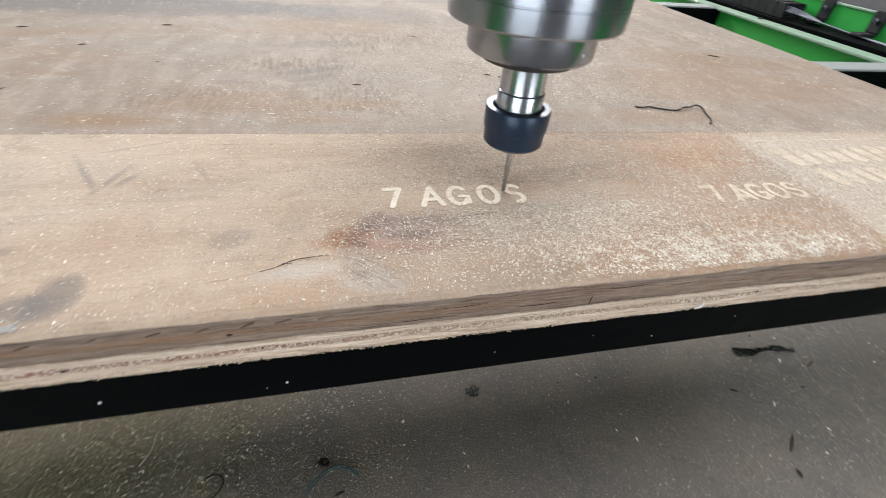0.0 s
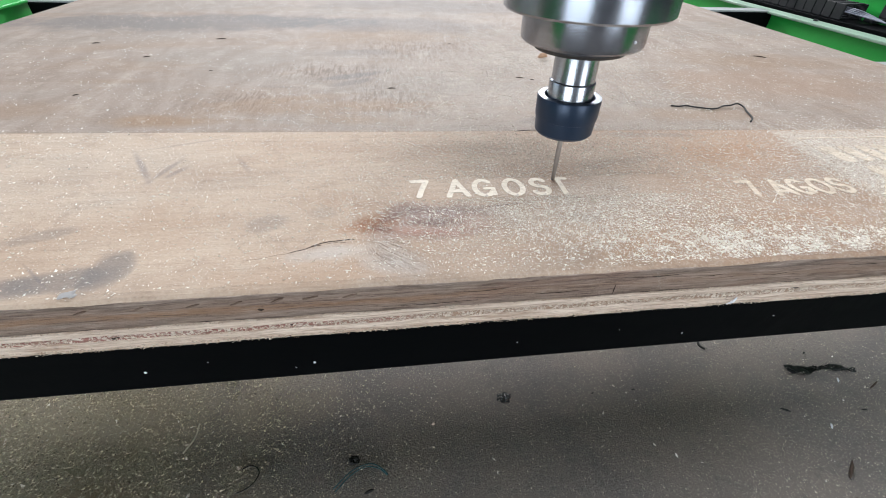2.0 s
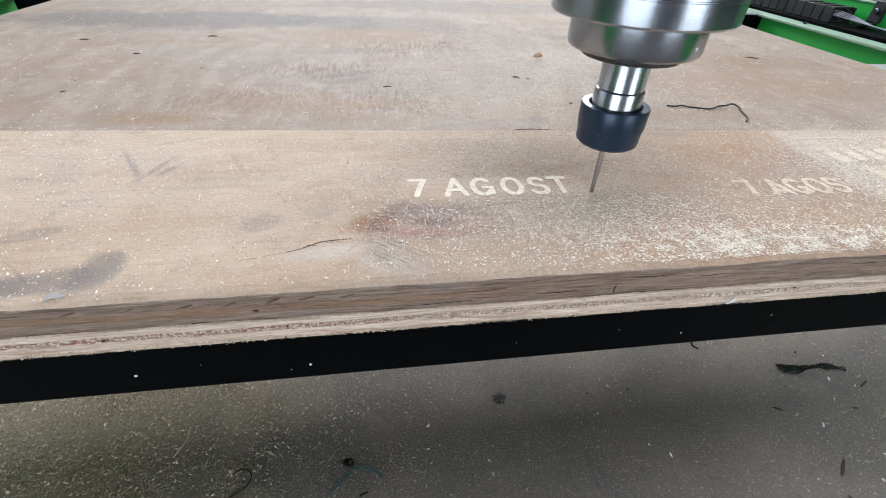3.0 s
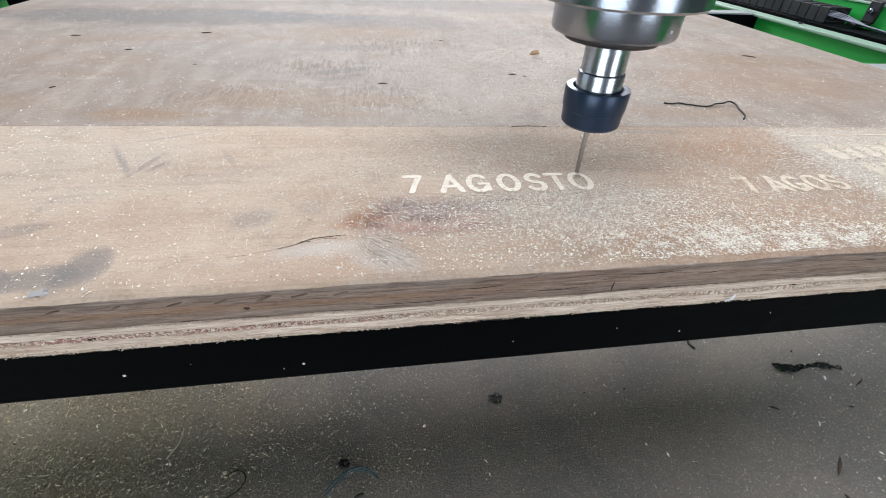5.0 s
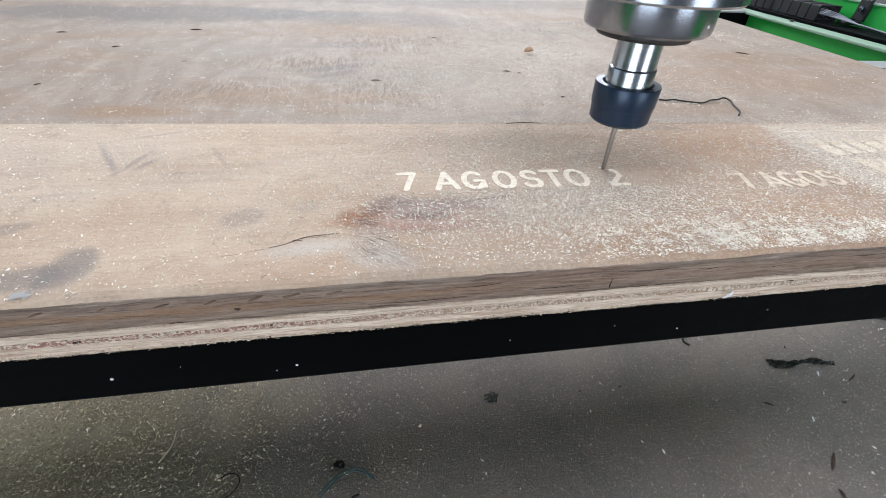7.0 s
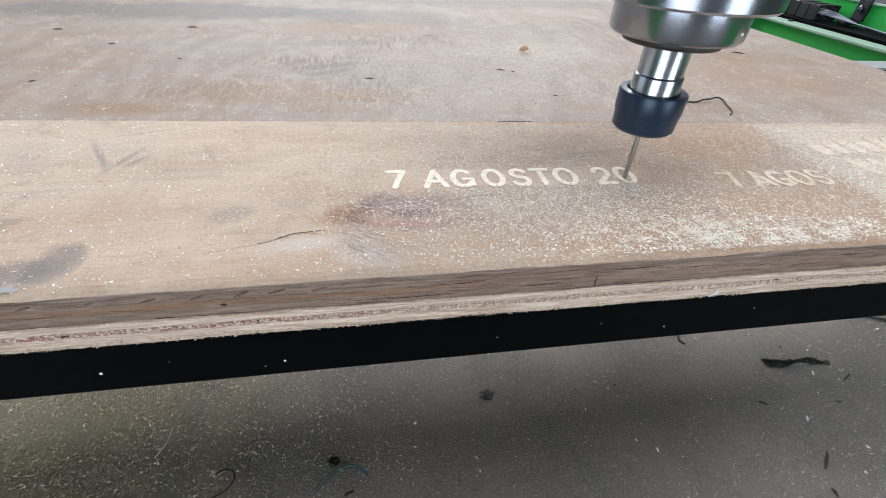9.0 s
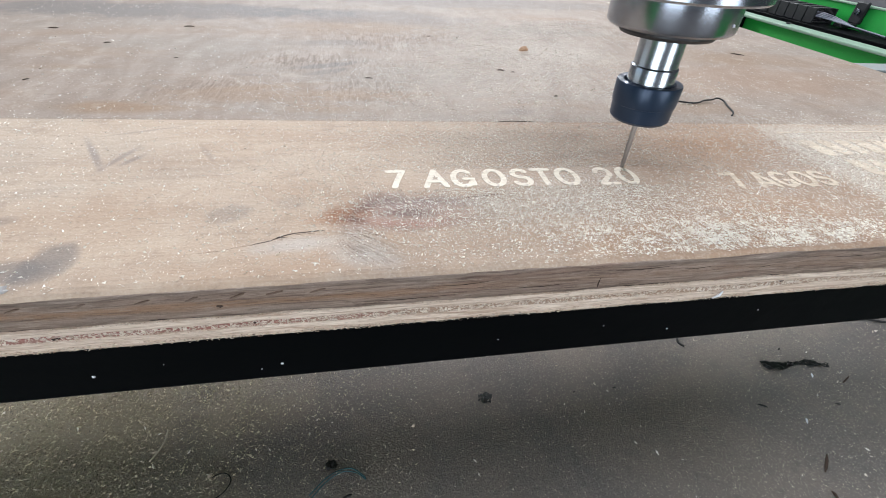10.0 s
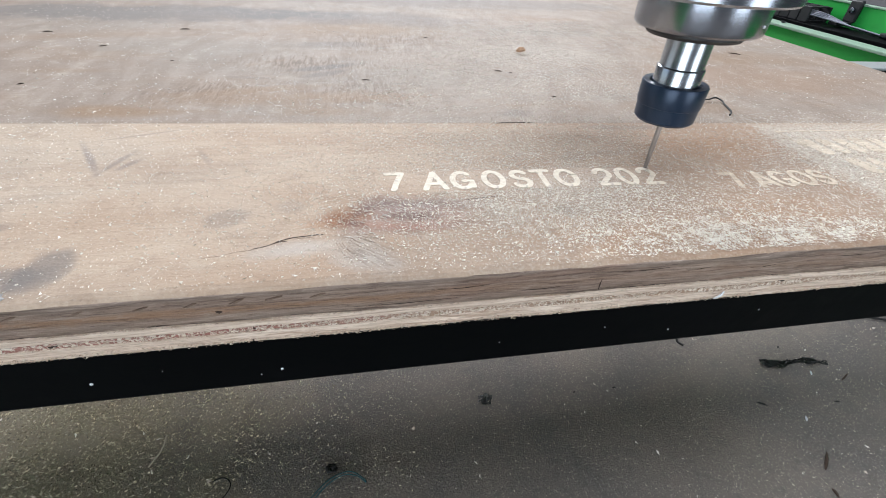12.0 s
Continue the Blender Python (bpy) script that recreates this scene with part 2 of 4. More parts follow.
    for cx, cy, rx, ry, amount in ((0.125, -0.035, 0.120, 0.060, 1.0), (0.20, 0.30, 0.17, 0.13, 0.9), (0.22, -0.075, 0.13, 0.022, 0.9), (0.36, -0.01, 0.10, 0.09, 0.8)):
        zone = g.math("MAXIMUM", zone, g.math("MULTIPLY", g.spot(x, y, cx, cy, rx, ry, wob, 0.2), amount))
    col = g.mix(g.math("MULTIPLY", g.math("MULTIPLY", g.span(grit, 0.50, 0.40), zone), 0.42), col, (0.275, 0.175, 0.118))
    col = g.mix(g.math("MULTIPLY", g.math("MULTIPLY", g.span(grit, 0.53, 0.62), zone), 0.55), col, (0.84, 0.76, 0.66))
    tone = g.tree.nodes.new("ShaderNodeHueSaturation")
    tone.inputs["Saturation"].default_value = 1.0
    tone.inputs["Value"].default_value = 0.87
    g.plug(col, tone.inputs["Color"])
    g.colour(tone.outputs[0])
    g.plug(g.span(grain, 0.2, 0.8, 0.66, 0.85), g.bsdf.inputs["Roughness"])
    gritty = g.math("MULTIPLY", g.math("MULTIPLY", grit, zone), 2.2)
    height = g.math("ADD", gritty, g.math("MULTIPLY", grain, 0.6))
    height = g.math("ADD", height, g.math("ADD", g.math("MULTIPLY", film, 0.5), g.math("MULTIPLY", ripple, g.math("MULTIPLY", chatter, 2.0))))
    return g.relief(g.math("ADD", height, g.math("MULTIPLY", pore, 0.8)), 0.5, 0.0009).mat


def edge_wood(name, light, dark, streak, scale):
    g = Graph(name, 0.75)
    p = g.place()
    long = g.noise(g.scaled(p, 19.0, 60.0, 240.0 * scale), 1.0, 8.0, 0.75, 1.4)
    patch = g.noise(g.scaled(p, 9.0, 9.0, 30.0), 1.0, 4.0, 0.6, 0.6)
    pore = g.noise(g.scaled(p, 260.0, 300.0, 900.0), 1.0, 3.0, 0.6)
    col = g.mix(g.span(long, 0.38, 0.62), light, dark)
    col = g.mix(g.math("MULTIPLY", g.span(patch, 0.5, 0.68), 0.7), col, streak)
    col = g.mix(g.math("MULTIPLY", g.span(pore, 0.55, 0.75), 0.45), col, (0.16, 0.10, 0.07))
    g.colour(col)
    return g.relief(g.math("ADD", long, g.math("MULTIPLY", pore, 0.7)), 0.7, 0.0012).mat


def solid_edge():
    """The thick upper layer: grey weathered arris, an orange heart streak, torn grey fibres below."""
    g = Graph("weathered_edge", 0.75)
    p = g.place()
    x, y, z = g.xyz(p)
    sway = g.math("MULTIPLY", g.math("SUBTRACT", g.noise(g.scaled(p, 16.0, 8.0, 40.0), 1.0, 4.0, 0.6, 0.8), 0.5), 0.012)
    level = g.math("ADD", z, sway)
    long = g.noise(g.scaled(p, 17.0, 40.0, 420.0), 1.0, 8.0, 0.75, 1.2)
    thin = g.noise(g.scaled(p, 48.0, 60.0, 620.0), 1.0, 8.0, 0.8, 0.5)
    patch = g.noise(g.scaled(p, 12.0, 9.0, 60.0), 1.0, 4.0, 0.6, 0.8)
    col = g.mix(g.span(long, 0.36, 0.66), (0.50, 0.365, 0.285), (0.255, 0.170, 0.130))
    heart = g.math("MULTIPLY", g.span(g.math("ABSOLUTE", g.math("ADD", level, 0.0135)), 0.0042, 0.0008), g.span(x, 0.08, -0.03, 0.20, 0.65))
    col = g.mix(heart, col, (0.45, 0.245, 0.130))
    col = g.mix(g.math("MULTIPLY", g.span(level, -0.0075, -0.0040), 0.6), col, (0.275, 0.210, 0.170))
    col = g.mix(g.math("MULTIPLY", g.span(patch, 0.52, 0.66), 0.6), col, (0.33, 0.255, 0.210))
    col = g.mix(g.math("MULTIPLY", g.span(patch, 0.44, 0.34), 0.5), col, (0.36, 0.215, 0.155))
    col = g.mix(g.math("MULTIPLY", g.span(thin, 0.51, 0.60), 0.70), col, (0.130, 0.080, 0.060))
    col = g.mix(g.math("MULTIPLY", g.span(thin, 0.47, 0.37), 0.55), col, (0.62, 0.485, 0.395))
    g.colour(col)
    return g.relief(g.math("ADD", long, g.math("MULTIPLY", thin, 0.8)), 0.9, 0.0018).mat


def torn_core():
    """Cross-grain ply: a granular row of torn reddish and pale fibre ends."""
    g = Graph("torn_core_edge", 0.8)
    p = g.place()
    cell = g.noise(g.scaled(p, 620.0, 700.0, 560.0), 1.0, 3.0, 0.7, 0.8)
    reach = g.noise(g.scaled(p, 5.0, 5.0, 5.0), 1.0, 3.0)
    red = g.mix(g.span(g.math("ADD", g.math("MULTIPLY", g.xyz(p)[0], 2.2), reach), 0.46, 0.66), (0.42, 0.195, 0.150), (0.50, 0.33, 0.23))
    g.colour(g.mix(g.span(cell, 0.46, 0.56), red, (0.88, 0.76, 0.64)))
    return g.relief(cell, 1.0, 0.0022).mat


def painted(name, base, worn, rough=0.4, dusty=0.0, metal=0.0):
    g = Graph(name, rough, metal)
    p = g.place()
    a = g.noise(p, 14.0, 5.0, 0.6, 0.4)
    b = g.noise(p, 210.0, 3.0, 0.6)
    col = g.mix(g.math("MULTIPLY", g.span(a, 0.45, 0.7), 0.5), base, worn)
    if dusty:
        col = g.mix(g.math("MULTIPLY", g.span(b, 0.60, 0.72), dusty), col, (0.42, 0.38, 0.32))
    g.colour(col)
    g.plug(g.span(a, 0.3, 0.7, rough - 0.08, rough + 0.14), g.bsdf.inputs["Roughness"])
    return g.relief(b, 0.12, 0.0006).mat


def brushed_steel(name, rough=0.24, base=(0.60, 0.58, 0.56)):
    g = Graph(name, rough, 1.0)
    p = g.place()
    turn = g.noise(g.scaled(p, 25.0, 25.0, 500.0), 1.0, 3.0, 0.6)
    smear = g.noise(p, 55.0, 4.0, 0.6, 0.6)
    col = g.mix(g.span(smear, 0.4, 0.75), base, tuple(c * 0.78 for c in base))
    g.colour(col)
    g.plug(g.math("ADD", g.span(turn, 0.3, 0.7, rough - 0.012, rough + 0.012), g.span(smear, 0.5, 0.8, 0.0, 0.05)), g.bsdf.inputs["Roughness"])
    return g.mat


def floor_concrete():
    g = Graph("dusty_concrete", 0.85)
    p = g.place()
    x, y, z = g.xyz(p)
    a = g.noise(p, 5.0, 5.0, 0.6, 0.6)
    b = g.noise(p, 60.0, 4.0, 0.65)
    c = g.noise(p, 340.0, 4.0, 0.75)
    col = g.mix(g.span(a, 0.35, 0.68), (0.225, 0.187, 0.160), (0.165, 0.145, 0.134))
    col = g.mix(g.math("MULTIPLY", g.span(b, 0.5, 0.75), 0.4), col, (0.105, 0.097, 0.093))
    wob = g.math("MULTIPLY", g.math("SUBTRACT", a, 0.5), 1.0)
    # Yellow sawdust, its colour also lightened where the lamps fall short.
    heap = g.spot(x, y, -0.62, 0.10, 0.62, 0.26, wob, 0.1)
    speck = g.span(g.noise(p, 900.0, 2.0, 0.6), 0.40, 0.62, 0.45, 1.0)
    rust = g.spot(x, y, -0.43, 0.03, 0.13, 0.06, wob, 0.2)
    col = g.mix(g.math("MULTIPLY", g.math("MULTIPLY", heap, speck), 0.75), col, (0.52, 0.43, 0.29))
    col = g.mix(g.math("MULTIPLY", rust, 0.6), col, (0.20, 0.12, 0.055))
    col = g.mix(g.math("MULTIPLY", g.span(c, 0.54, 0.63), 0.62), col, (0.44, 0.385, 0.32))
    g.colour(col)
    return g.relief(g.math("ADD", b, g.math("MULTIPLY", c, 1.5)), 0.8, 0.0022).mat


def speckled(name, a, b, rough=0.7):
    """Loose pieces, each with its own tone."""
    g = Graph(name, rough)
    island = g.put("ShaderNodeNewGeometry").outputs["Random Per Island"]
    return g.colour(g.mix(island, a, b)).mat


WOOD = wood_top()
EDGE_TOP = solid_edge()
EDGE_PLY = edge_wood("raw_ply_edge", (0.86, 0.71, 0.58), (0.52, 0.365, 0.265), (0.78, 0.62, 0.49), 1.9)
EDGE_CORE = torn_core()
FRESH = edge_wood("fresh_cut_wood", (0.82, 0.73, 0.60), (0.72, 0.62, 0.49), (0.78, 0.69, 0.56), 1.0)
FRESH_OLD = edge_wood("dusty_cut_wood", (0.72, 0.61, 0.48), (0.54, 0.43, 0.32), (0.64, 0.53, 0.41), 1.0)
CHIP = speckled("wood_chip", (0.96, 0.92, 0.84), (0.56, 0.44, 0.33))
CHIP_LIGHT = speckled("pale_curl_chip", (0.97, 0.93, 0.85), (0.82, 0.73, 0.60))
CHIP_DARK = speckled("floor_chip", (0.72, 0.64, 0.50), (0.11, 0.09, 0.075))
CHIP_FLOOR = speckled("yellow_floor_chip", (0.86, 0.77, 0.56), (0.20, 0.16, 0.105))
FIBRE = speckled("wood_fibre", (0.80, 0.70, 0.56), (0.42, 0.28, 0.20))
BLACK_STEEL = painted("black_painted_steel", (0.0016, 0.0021, 0.0025), (0.003, 0.0036, 0.004), 0.5, 0.0)
BLACK_STEEL.node_tree.nodes["Principled BSDF"].inputs["Specular IOR Level"].default_value = 0.04
PALE_STEEL = painted("dusty_bare_steel", (0.33, 0.35, 0.34), (0.25, 0.27, 0.26), 0.5, 0.3)
GREEN = painted("green_powder_coat", (0.030, 0.42, 0.065), (0.025, 0.35, 0.055), 0.38, 0.08)
# Paler copy of GREEN: top-face sheen put into the colour, plus dust specks.
PALE_GREEN = painted("sheen_and_dust_green", (0.29, 0.42, 0.31), (0.22, 0.35, 0.24), 0.38, 0.3)
PLASTIC = painted("black_plastic", (0.010, 0.010, 0.012), (0.016, 0.016, 0.018), 0.5, 0.04)
# Blue of the sky's reflection is mixed into this base colour.
NUT = painted("blackened_steel", (0.012, 0.028, 0.058), (0.017, 0.035, 0.068), 0.36, 0.0, 0.35)
STEEL = brushed_steel("turned_steel", 0.22, (0.305, 0.330, 0.375))
POLISHED = brushed_steel("polished_steel", 0.24, (0.40, 0.43, 0.47))
TOOL = brushed_steel("carbide", 0.32, (0.36, 0.35, 0.35))
CAST = painted("grey_cast_metal", (0.40, 0.44, 0.48), (0.34, 0.375, 0.41), 0.45, 0.1)
CABLE = painted("grey_cable", (0.30, 0.31, 0.36), (0.22, 0.23, 0.27), 0.5, 0.0)
THREAD = painted("black_thread", (0.012, 0.011, 0.010), (0.03, 0.026, 0.022), 0.7)
TEAL = painted("teal_thread", (0.02, 0.10, 0.12), (0.03, 0.13, 0.15), 0.6)
DARK_SCRAP = painted("dark_film", (0.010, 0.011, 0.010), (0.035, 0.036, 0.034), 0.35, 0.8)
CHUNK = edge_wood("brown_chip_wood", (0.56, 0.36, 0.22), (0.36, 0.21, 0.13), (0.46, 0.29, 0.18), 1.0)
SAW_MARK = edge_wood("brown_saw_mark", (0.27, 0.185, 0.135), (0.19, 0.125, 0.092), (0.23, 0.16, 0.12), 1.0)
edge_dark = painted("dark_wood_hollow", (0.055, 0.034, 0.024), (0.09, 0.06, 0.045), 0.9)
CONCRETE = floor_concrete()
WHITE = painted("white_fleck", (0.78, 0.79, 0.82), (0.62, 0.62, 0.64), 0.5)
GLUE = painted("dried_glue", (0.40, 0.37, 0.35), (0.22, 0.20, 0.185), 0.7)
WALL = painted("workshop_plaster", (0.075, 0.075, 0.08), (0.055, 0.055, 0.06), 0.85)
CEIL = painted("workshop_sheeting", (0.06, 0.06, 0.06), (0.045, 0.045, 0.045), 0.7)


# ---- mesh helpers ----
def part(name, bm, material, parent=None, label="", smooth=False):
    mesh = bpy.data.meshes.new(name)
    bmesh.ops.recalc_face_normals(bm, faces=bm.faces)
    for f in bm.faces:
        f.smooth = smooth
    bm.to_mesh(mesh)
    bm.free()
    for m in (material if isinstance(material, (list, tuple)) else [material]):
        mesh.materials.append(m)
    ob = new(name, mesh)
    ob.parent = parent
    if label:
        tagged(ob, label)
    return ob


def box(bm, x0, x1, y0, y1, z0, z1, bevel=0.0, mat=0):
    made = bmesh.ops.create_cube(bm, size=1.0, matrix=Matrix.Translation(((x0 + x1) / 2, (y0 + y1) / 2, (z0 + z1) / 2)) @ Matrix.Diagonal((x1 - x0, y1 - y0, z1 - z0, 1)))
    faces = {f for v in made["verts"] for f in v.link_faces}
    for f in faces:
        f.material_index = mat
    if bevel:
        edges = list({e for v in made["verts"] for e in v.link_edges})
        bmesh.ops.bevel(bm, geom=edges, offset=bevel, segments=2, affect="EDGES", profile=0.5)
    return bm


def boxed(*a, **k):
    return box(bmesh.new(), *a, **k)


def lathe(profile, steps=64):
    """A solid of revolution round z from (radius, height) pairs."""
    bm = bmesh.new()
    rings = []
    for r, z in profile:
        if r < 1e-6:
            rings.append([bm.verts.new((0, 0, z))])
        else:
            rings.append([bm.verts.new((r * math.cos(a), r * math.sin(a), z)) for a in (2 * math.pi * i / steps for i in range(steps))])
    for lo, hi in zip(rings, rings[1:]):
        for i in range(steps):
            j = (i + 1) % steps
            vs = [lo[i % len(lo)], lo[j % len(lo)], hi[j % len(hi)], hi[i % len(hi)]]
            vs = list(dict.fromkeys(vs))
            if len(vs) > 2:
                bm.faces.new(vs)
    return bm


def smoothed(ob, degrees=35):
    """Shade round faces smooth and keep edges sharper than the angle."""
    mesh = ob.data
    bm = bmesh.new()
    bm.from_mesh(mesh)
    for f in bm.faces:
        f.smooth = True
    for e in bm.edges:
        if len(e.link_faces) == 2 and e.calc_face_angle(0) > radians(degrees):
            e.smooth = False
    bm.to_mesh(mesh)
    bm.free()
    return ob


def tube(points, radius, sides=6, taper=False):
    """A bent rod through the points."""
    bm = bmesh.new()
    pts = [Vector(p) for p in points]
    rings = []
    for i, p in enumerate(pts):
        way = (pts[min(i + 1, len(pts) - 1)] - pts[max(i - 1, 0)]).normalized()
        side = way.orthogonal().normalized() if abs(way.z) > 0.95 else way.cross(Vector((0, 0, 1))).normalized()
        up = side.cross(way)
        r = radius * (0.35 if taper and i in (0, len(pts) - 1) else 1.0)
        rings.append([bm.verts.new(p + r * (math.cos(a) * side + math.sin(a) * up)) for a in (2 * math.pi * k / sides for k in range(sides))])
    for a, b in zip(rings, rings[1:]):
        for k in range(sides):
            bm.faces.new((a[k], a[(k + 1) % sides], b[(k + 1) % sides], b[k]))
    bm.faces.new(rings[0])
    bm.faces.new(rings[-1])
    return bm


def curve(points, steps=6):
    """Points of a smooth line through the given ones."""
    pts = [Vector(p) for p in points]
    pts = [pts[0] * 2 - pts[1]] + pts + [pts[-1] * 2 - pts[-2]]
    out = []
    for a, b, c, d in zip(pts, pts[1:], pts[2:], pts[3:]):
        for k in range(steps):
            t = k / steps
            out.append(0.5 * (2 * b + (c - a) * t + (2 * a - 5 * b + 4 * c - d) * t * t + (3 * b - a - 3 * c + d) * t ** 3))
    return out + [pts[-2]]


def empty(name, label, category, group="", at=(0, 0, 0)):
    ob = new(name)
    ob.location = at
    return tagged(ob, label, category, group)


# ---- the floor, and an unseen shell added around it ----
X0, X1, Y0, Y1, TOP = -3.6, 3.8, -3.1, 5.6, 2.8
tagged(part("floor", boxed(X0 - 0.2, X1 + 0.2, Y0 - 0.2, Y1 + 0.2, FLOOR - 0.1, FLOOR), CONCRETE), "dusty grey-brown concrete floor strewn with sawdust", kind="structure")


def wall_with_hole(name, along, a0, a1, b0, b1, h0, h1, o0, o1, oz0, oz1, label):
    """A thick wall along x or y with one opening through it."""
    bm = bmesh.new()
    for s0, s1, z0, z1 in ((a0, o0, h0, h1), (o1, a1, h0, h1), (o0, o1, h0, oz0), (o0, o1, oz1, h1)):
        if s1 - s0 > 0.001 and z1 - z0 > 0.001:
            if along == "x":
                box(bm, s0, s1, b0, b1, z0, z1)
            else:
                box(bm, b0, b1, s0, s1, z0, z1)
    return tagged(part(name, bm, WALL), label, kind="structure")


# Unseen walls; the dark south middle between openings shapes the steel's reflections.
wall_with_hole("wall_south", "x", X0, 0.2, Y0 - 0.2, Y0, FLOOR, TOP, -2.9, -0.8, FLOOR, 1.9, "unseen plastered wall, added, with an opening for fill light")
wall_with_hole("wall_south_2", "x", 0.2, X1, Y0 - 0.2, Y0, FLOOR, TOP, 1.05, 2.65, FLOOR, 1.9, "unseen plastered wall, added, with a second opening for fill light")
wall_with_hole("wall_north", "x", X0, X1, Y1, Y1 + 0.2, FLOOR, TOP, -2.1, 2.9, 1.98, 2.42, "plastered workshop wall with a high window opening")
wall_with_hole("wall_west", "y", Y0, Y1, X0 - 0.2, X0, FLOOR, TOP, -0.3, 2.1, FLOOR, 2.1, "unseen plastered wall, added, with a side opening for fill light")
wall_with_hole("wall_east", "y", Y0, Y1, X1, X1 + 0.2, FLOOR, TOP, 0.0, 0.0, 0.0, 0.0, "plain plastered workshop wall")
bm = bmesh.new()
for x0, x1, y0, y1 in ((X0, -1.25, Y0, Y1), (1.85, X1, Y0, Y1), (-1.25, 1.85, Y0, -0.98), (-1.25, 1.85, 0.02, Y1)):
    box(bm, x0, x1, y0, y1, TOP, TOP + 0.1)
tagged(part("ceiling", bm, CEIL), "unseen grey sheet ceiling, added, with an opening for fill light", kind="structure")

# ---- machine bed: side beams and cross beams ----
def cross_beam(y, label):
    beam = empty("cross_beam", label, "machine beam", "cross beams of the bed")
    body = part("body", boxed(-0.77, 0.985, y, y + 0.045, -0.082, -0.0427, 0.002), BLACK_STEEL, beam)
    part("top_plate", boxed(-0.768, 0.983, y + 0.001, y + 0.044, -0.0425, -0.0388, 0.0008), PALE_STEEL, body, "bare dusty steel strip")
    return beam


def front_rail():
    rail = empty("front_rail", "black painted steel rail under the board's front edge", "machine rail")
    bm = boxed(-0.77, 0.985, -0.081, -0.037, -0.082, -0.0388, 0.002)
    for v in bm.verts:
        v.co.y += 0.012 * v.co.x
    body = part("body", bm, BLACK_STEEL, rail)
    for x, z, r in ((-0.152, -0.0665, 0.0010), (-0.061, -0.0695, 0.0009), (-0.072, -0.0725, 0.0004), (0.06, -0.066, 0.0004), (0.125, -0.062, 0.0004), (-0.118, -0.062, 0.0003), (0.17, -0.07, 0.0006), (0.23, -0.06, 0.0005)):
        bm = bmesh.new()
        bmesh.ops.create_icosphere(bm, subdivisions=1, radius=r, matrix=Matrix.Translation((x, -0.0813 + 0.012 * x, z)) @ Matrix.Diagonal((1, 0.5, 1, 1)))
        part("paint_fleck", bm, WHITE, body, "white paint fleck")
    return rail


def side_beam(inner, sign, label, top):
    """A channel beam: top flange in the given material over a green web, open towards the bed."""
    beam = empty("side_beam", label, "machine beam", "side beams of the bed")
    a, b = sorted((inner, inner + sign * 0.040))
    flange = part("top_flange", boxed(a, b, -0.6, 2.6, -0.0450, -0.0388, 0.0015), top, beam)
    w0, w1 = sorted((inner + sign * 0.016, inner + sign * 0.022))
    part("web", boxed(w0, w1, -0.6, 2.6, -0.235, -0.0452, 0.001), GREEN, beam)
    part("bottom_flange", boxed(a, b, -0.6, 2.6, -0.243, -0.2352, 0.0015), GREEN, beam)
    for y in (0.30, 0.79, 1.32, 1.85):
        bolt = part("bolt", lathe([(0, 0), (0.005, 0), (0.005, 0.003), (0.004, 0.0035), (0.0025, 0.0035), (0.0025, 0.0015), (0, 0.0015)], 12), PLASTIC, flange, "dark socket screw")
        bolt.location = (inner + sign * 0.026, y, -0.0387)
    for y in (-0.5, 2.4):
        part("leg", boxed(min(w0, a) + 0.002, max(w1, b) - 0.002, y, y + 0.07, FLOOR, -0.2432, 0.002), GREEN, beam)
    return beam


front_rail()
for y, label in ((0.397, "black painted cross beam with a bare steel top"), (0.915, "black painted cross beam under the board"), (1.44, "black painted cross beam at the far end of the bed")):
    cross_beam(y, label)
# Right flange carries the painted sheen; the shaded left one stays plain green.
side_beam(0.970, 1, "green machine side beam, top flange dusty with sheen painted pale", PALE_GREEN)
side_beam(-0.775, -1, "green machine side beam in shade", GREEN)


def outer_plate():
    plate = empty("gantry_plate", "bright green steel plate beside the machine bed", "machine plate")
    sheet = part("sheet", boxed(1.2, 1.206, 0.1, 2.5, -0.062, 0.001, 0.001), GREEN, plate)
    part("top_edge", boxed(1.196, 1.212, 0.1, 2.5, 0.0012, 0.0055, 0.001), PALE_GREEN, sheet, "pale steel edge with dust specks")
    part("foot", boxed(1.19, 1.24, 0.1, 2.5, FLOOR, -0.0622, 0.002), BLACK_STEEL, plate)
    return plate


def bracket(y):
    b = empty("bracket", "black bracket bolted to the green plate", "bracket", "brackets on the green plate")
    bm = bmesh.new()
    box(bm, 1.190, 1.1995, y - 0.016, y + 0.016, -0.036, 0.012, 0.003)
    box(bm, 1.150, 1.194, y - 0.013, y + 0.013, -0.044, -0.036, 0.002)
    plate = part("body", bm, PLASTIC, b)
    bolt = part("bolt", lathe([(0, 0), (0.0065, 0), (0.0065, 0.004), (0.003, 0.005), (0, 0.005)], 12), STEEL, plate, "steel bolt")
    bolt.matrix_basis = pose(1.1897, y, -0.010, 0, -90, 0)
    return b


outer_plate()
for y in (0.665, 0.805, 1.25):
    bracket(y)


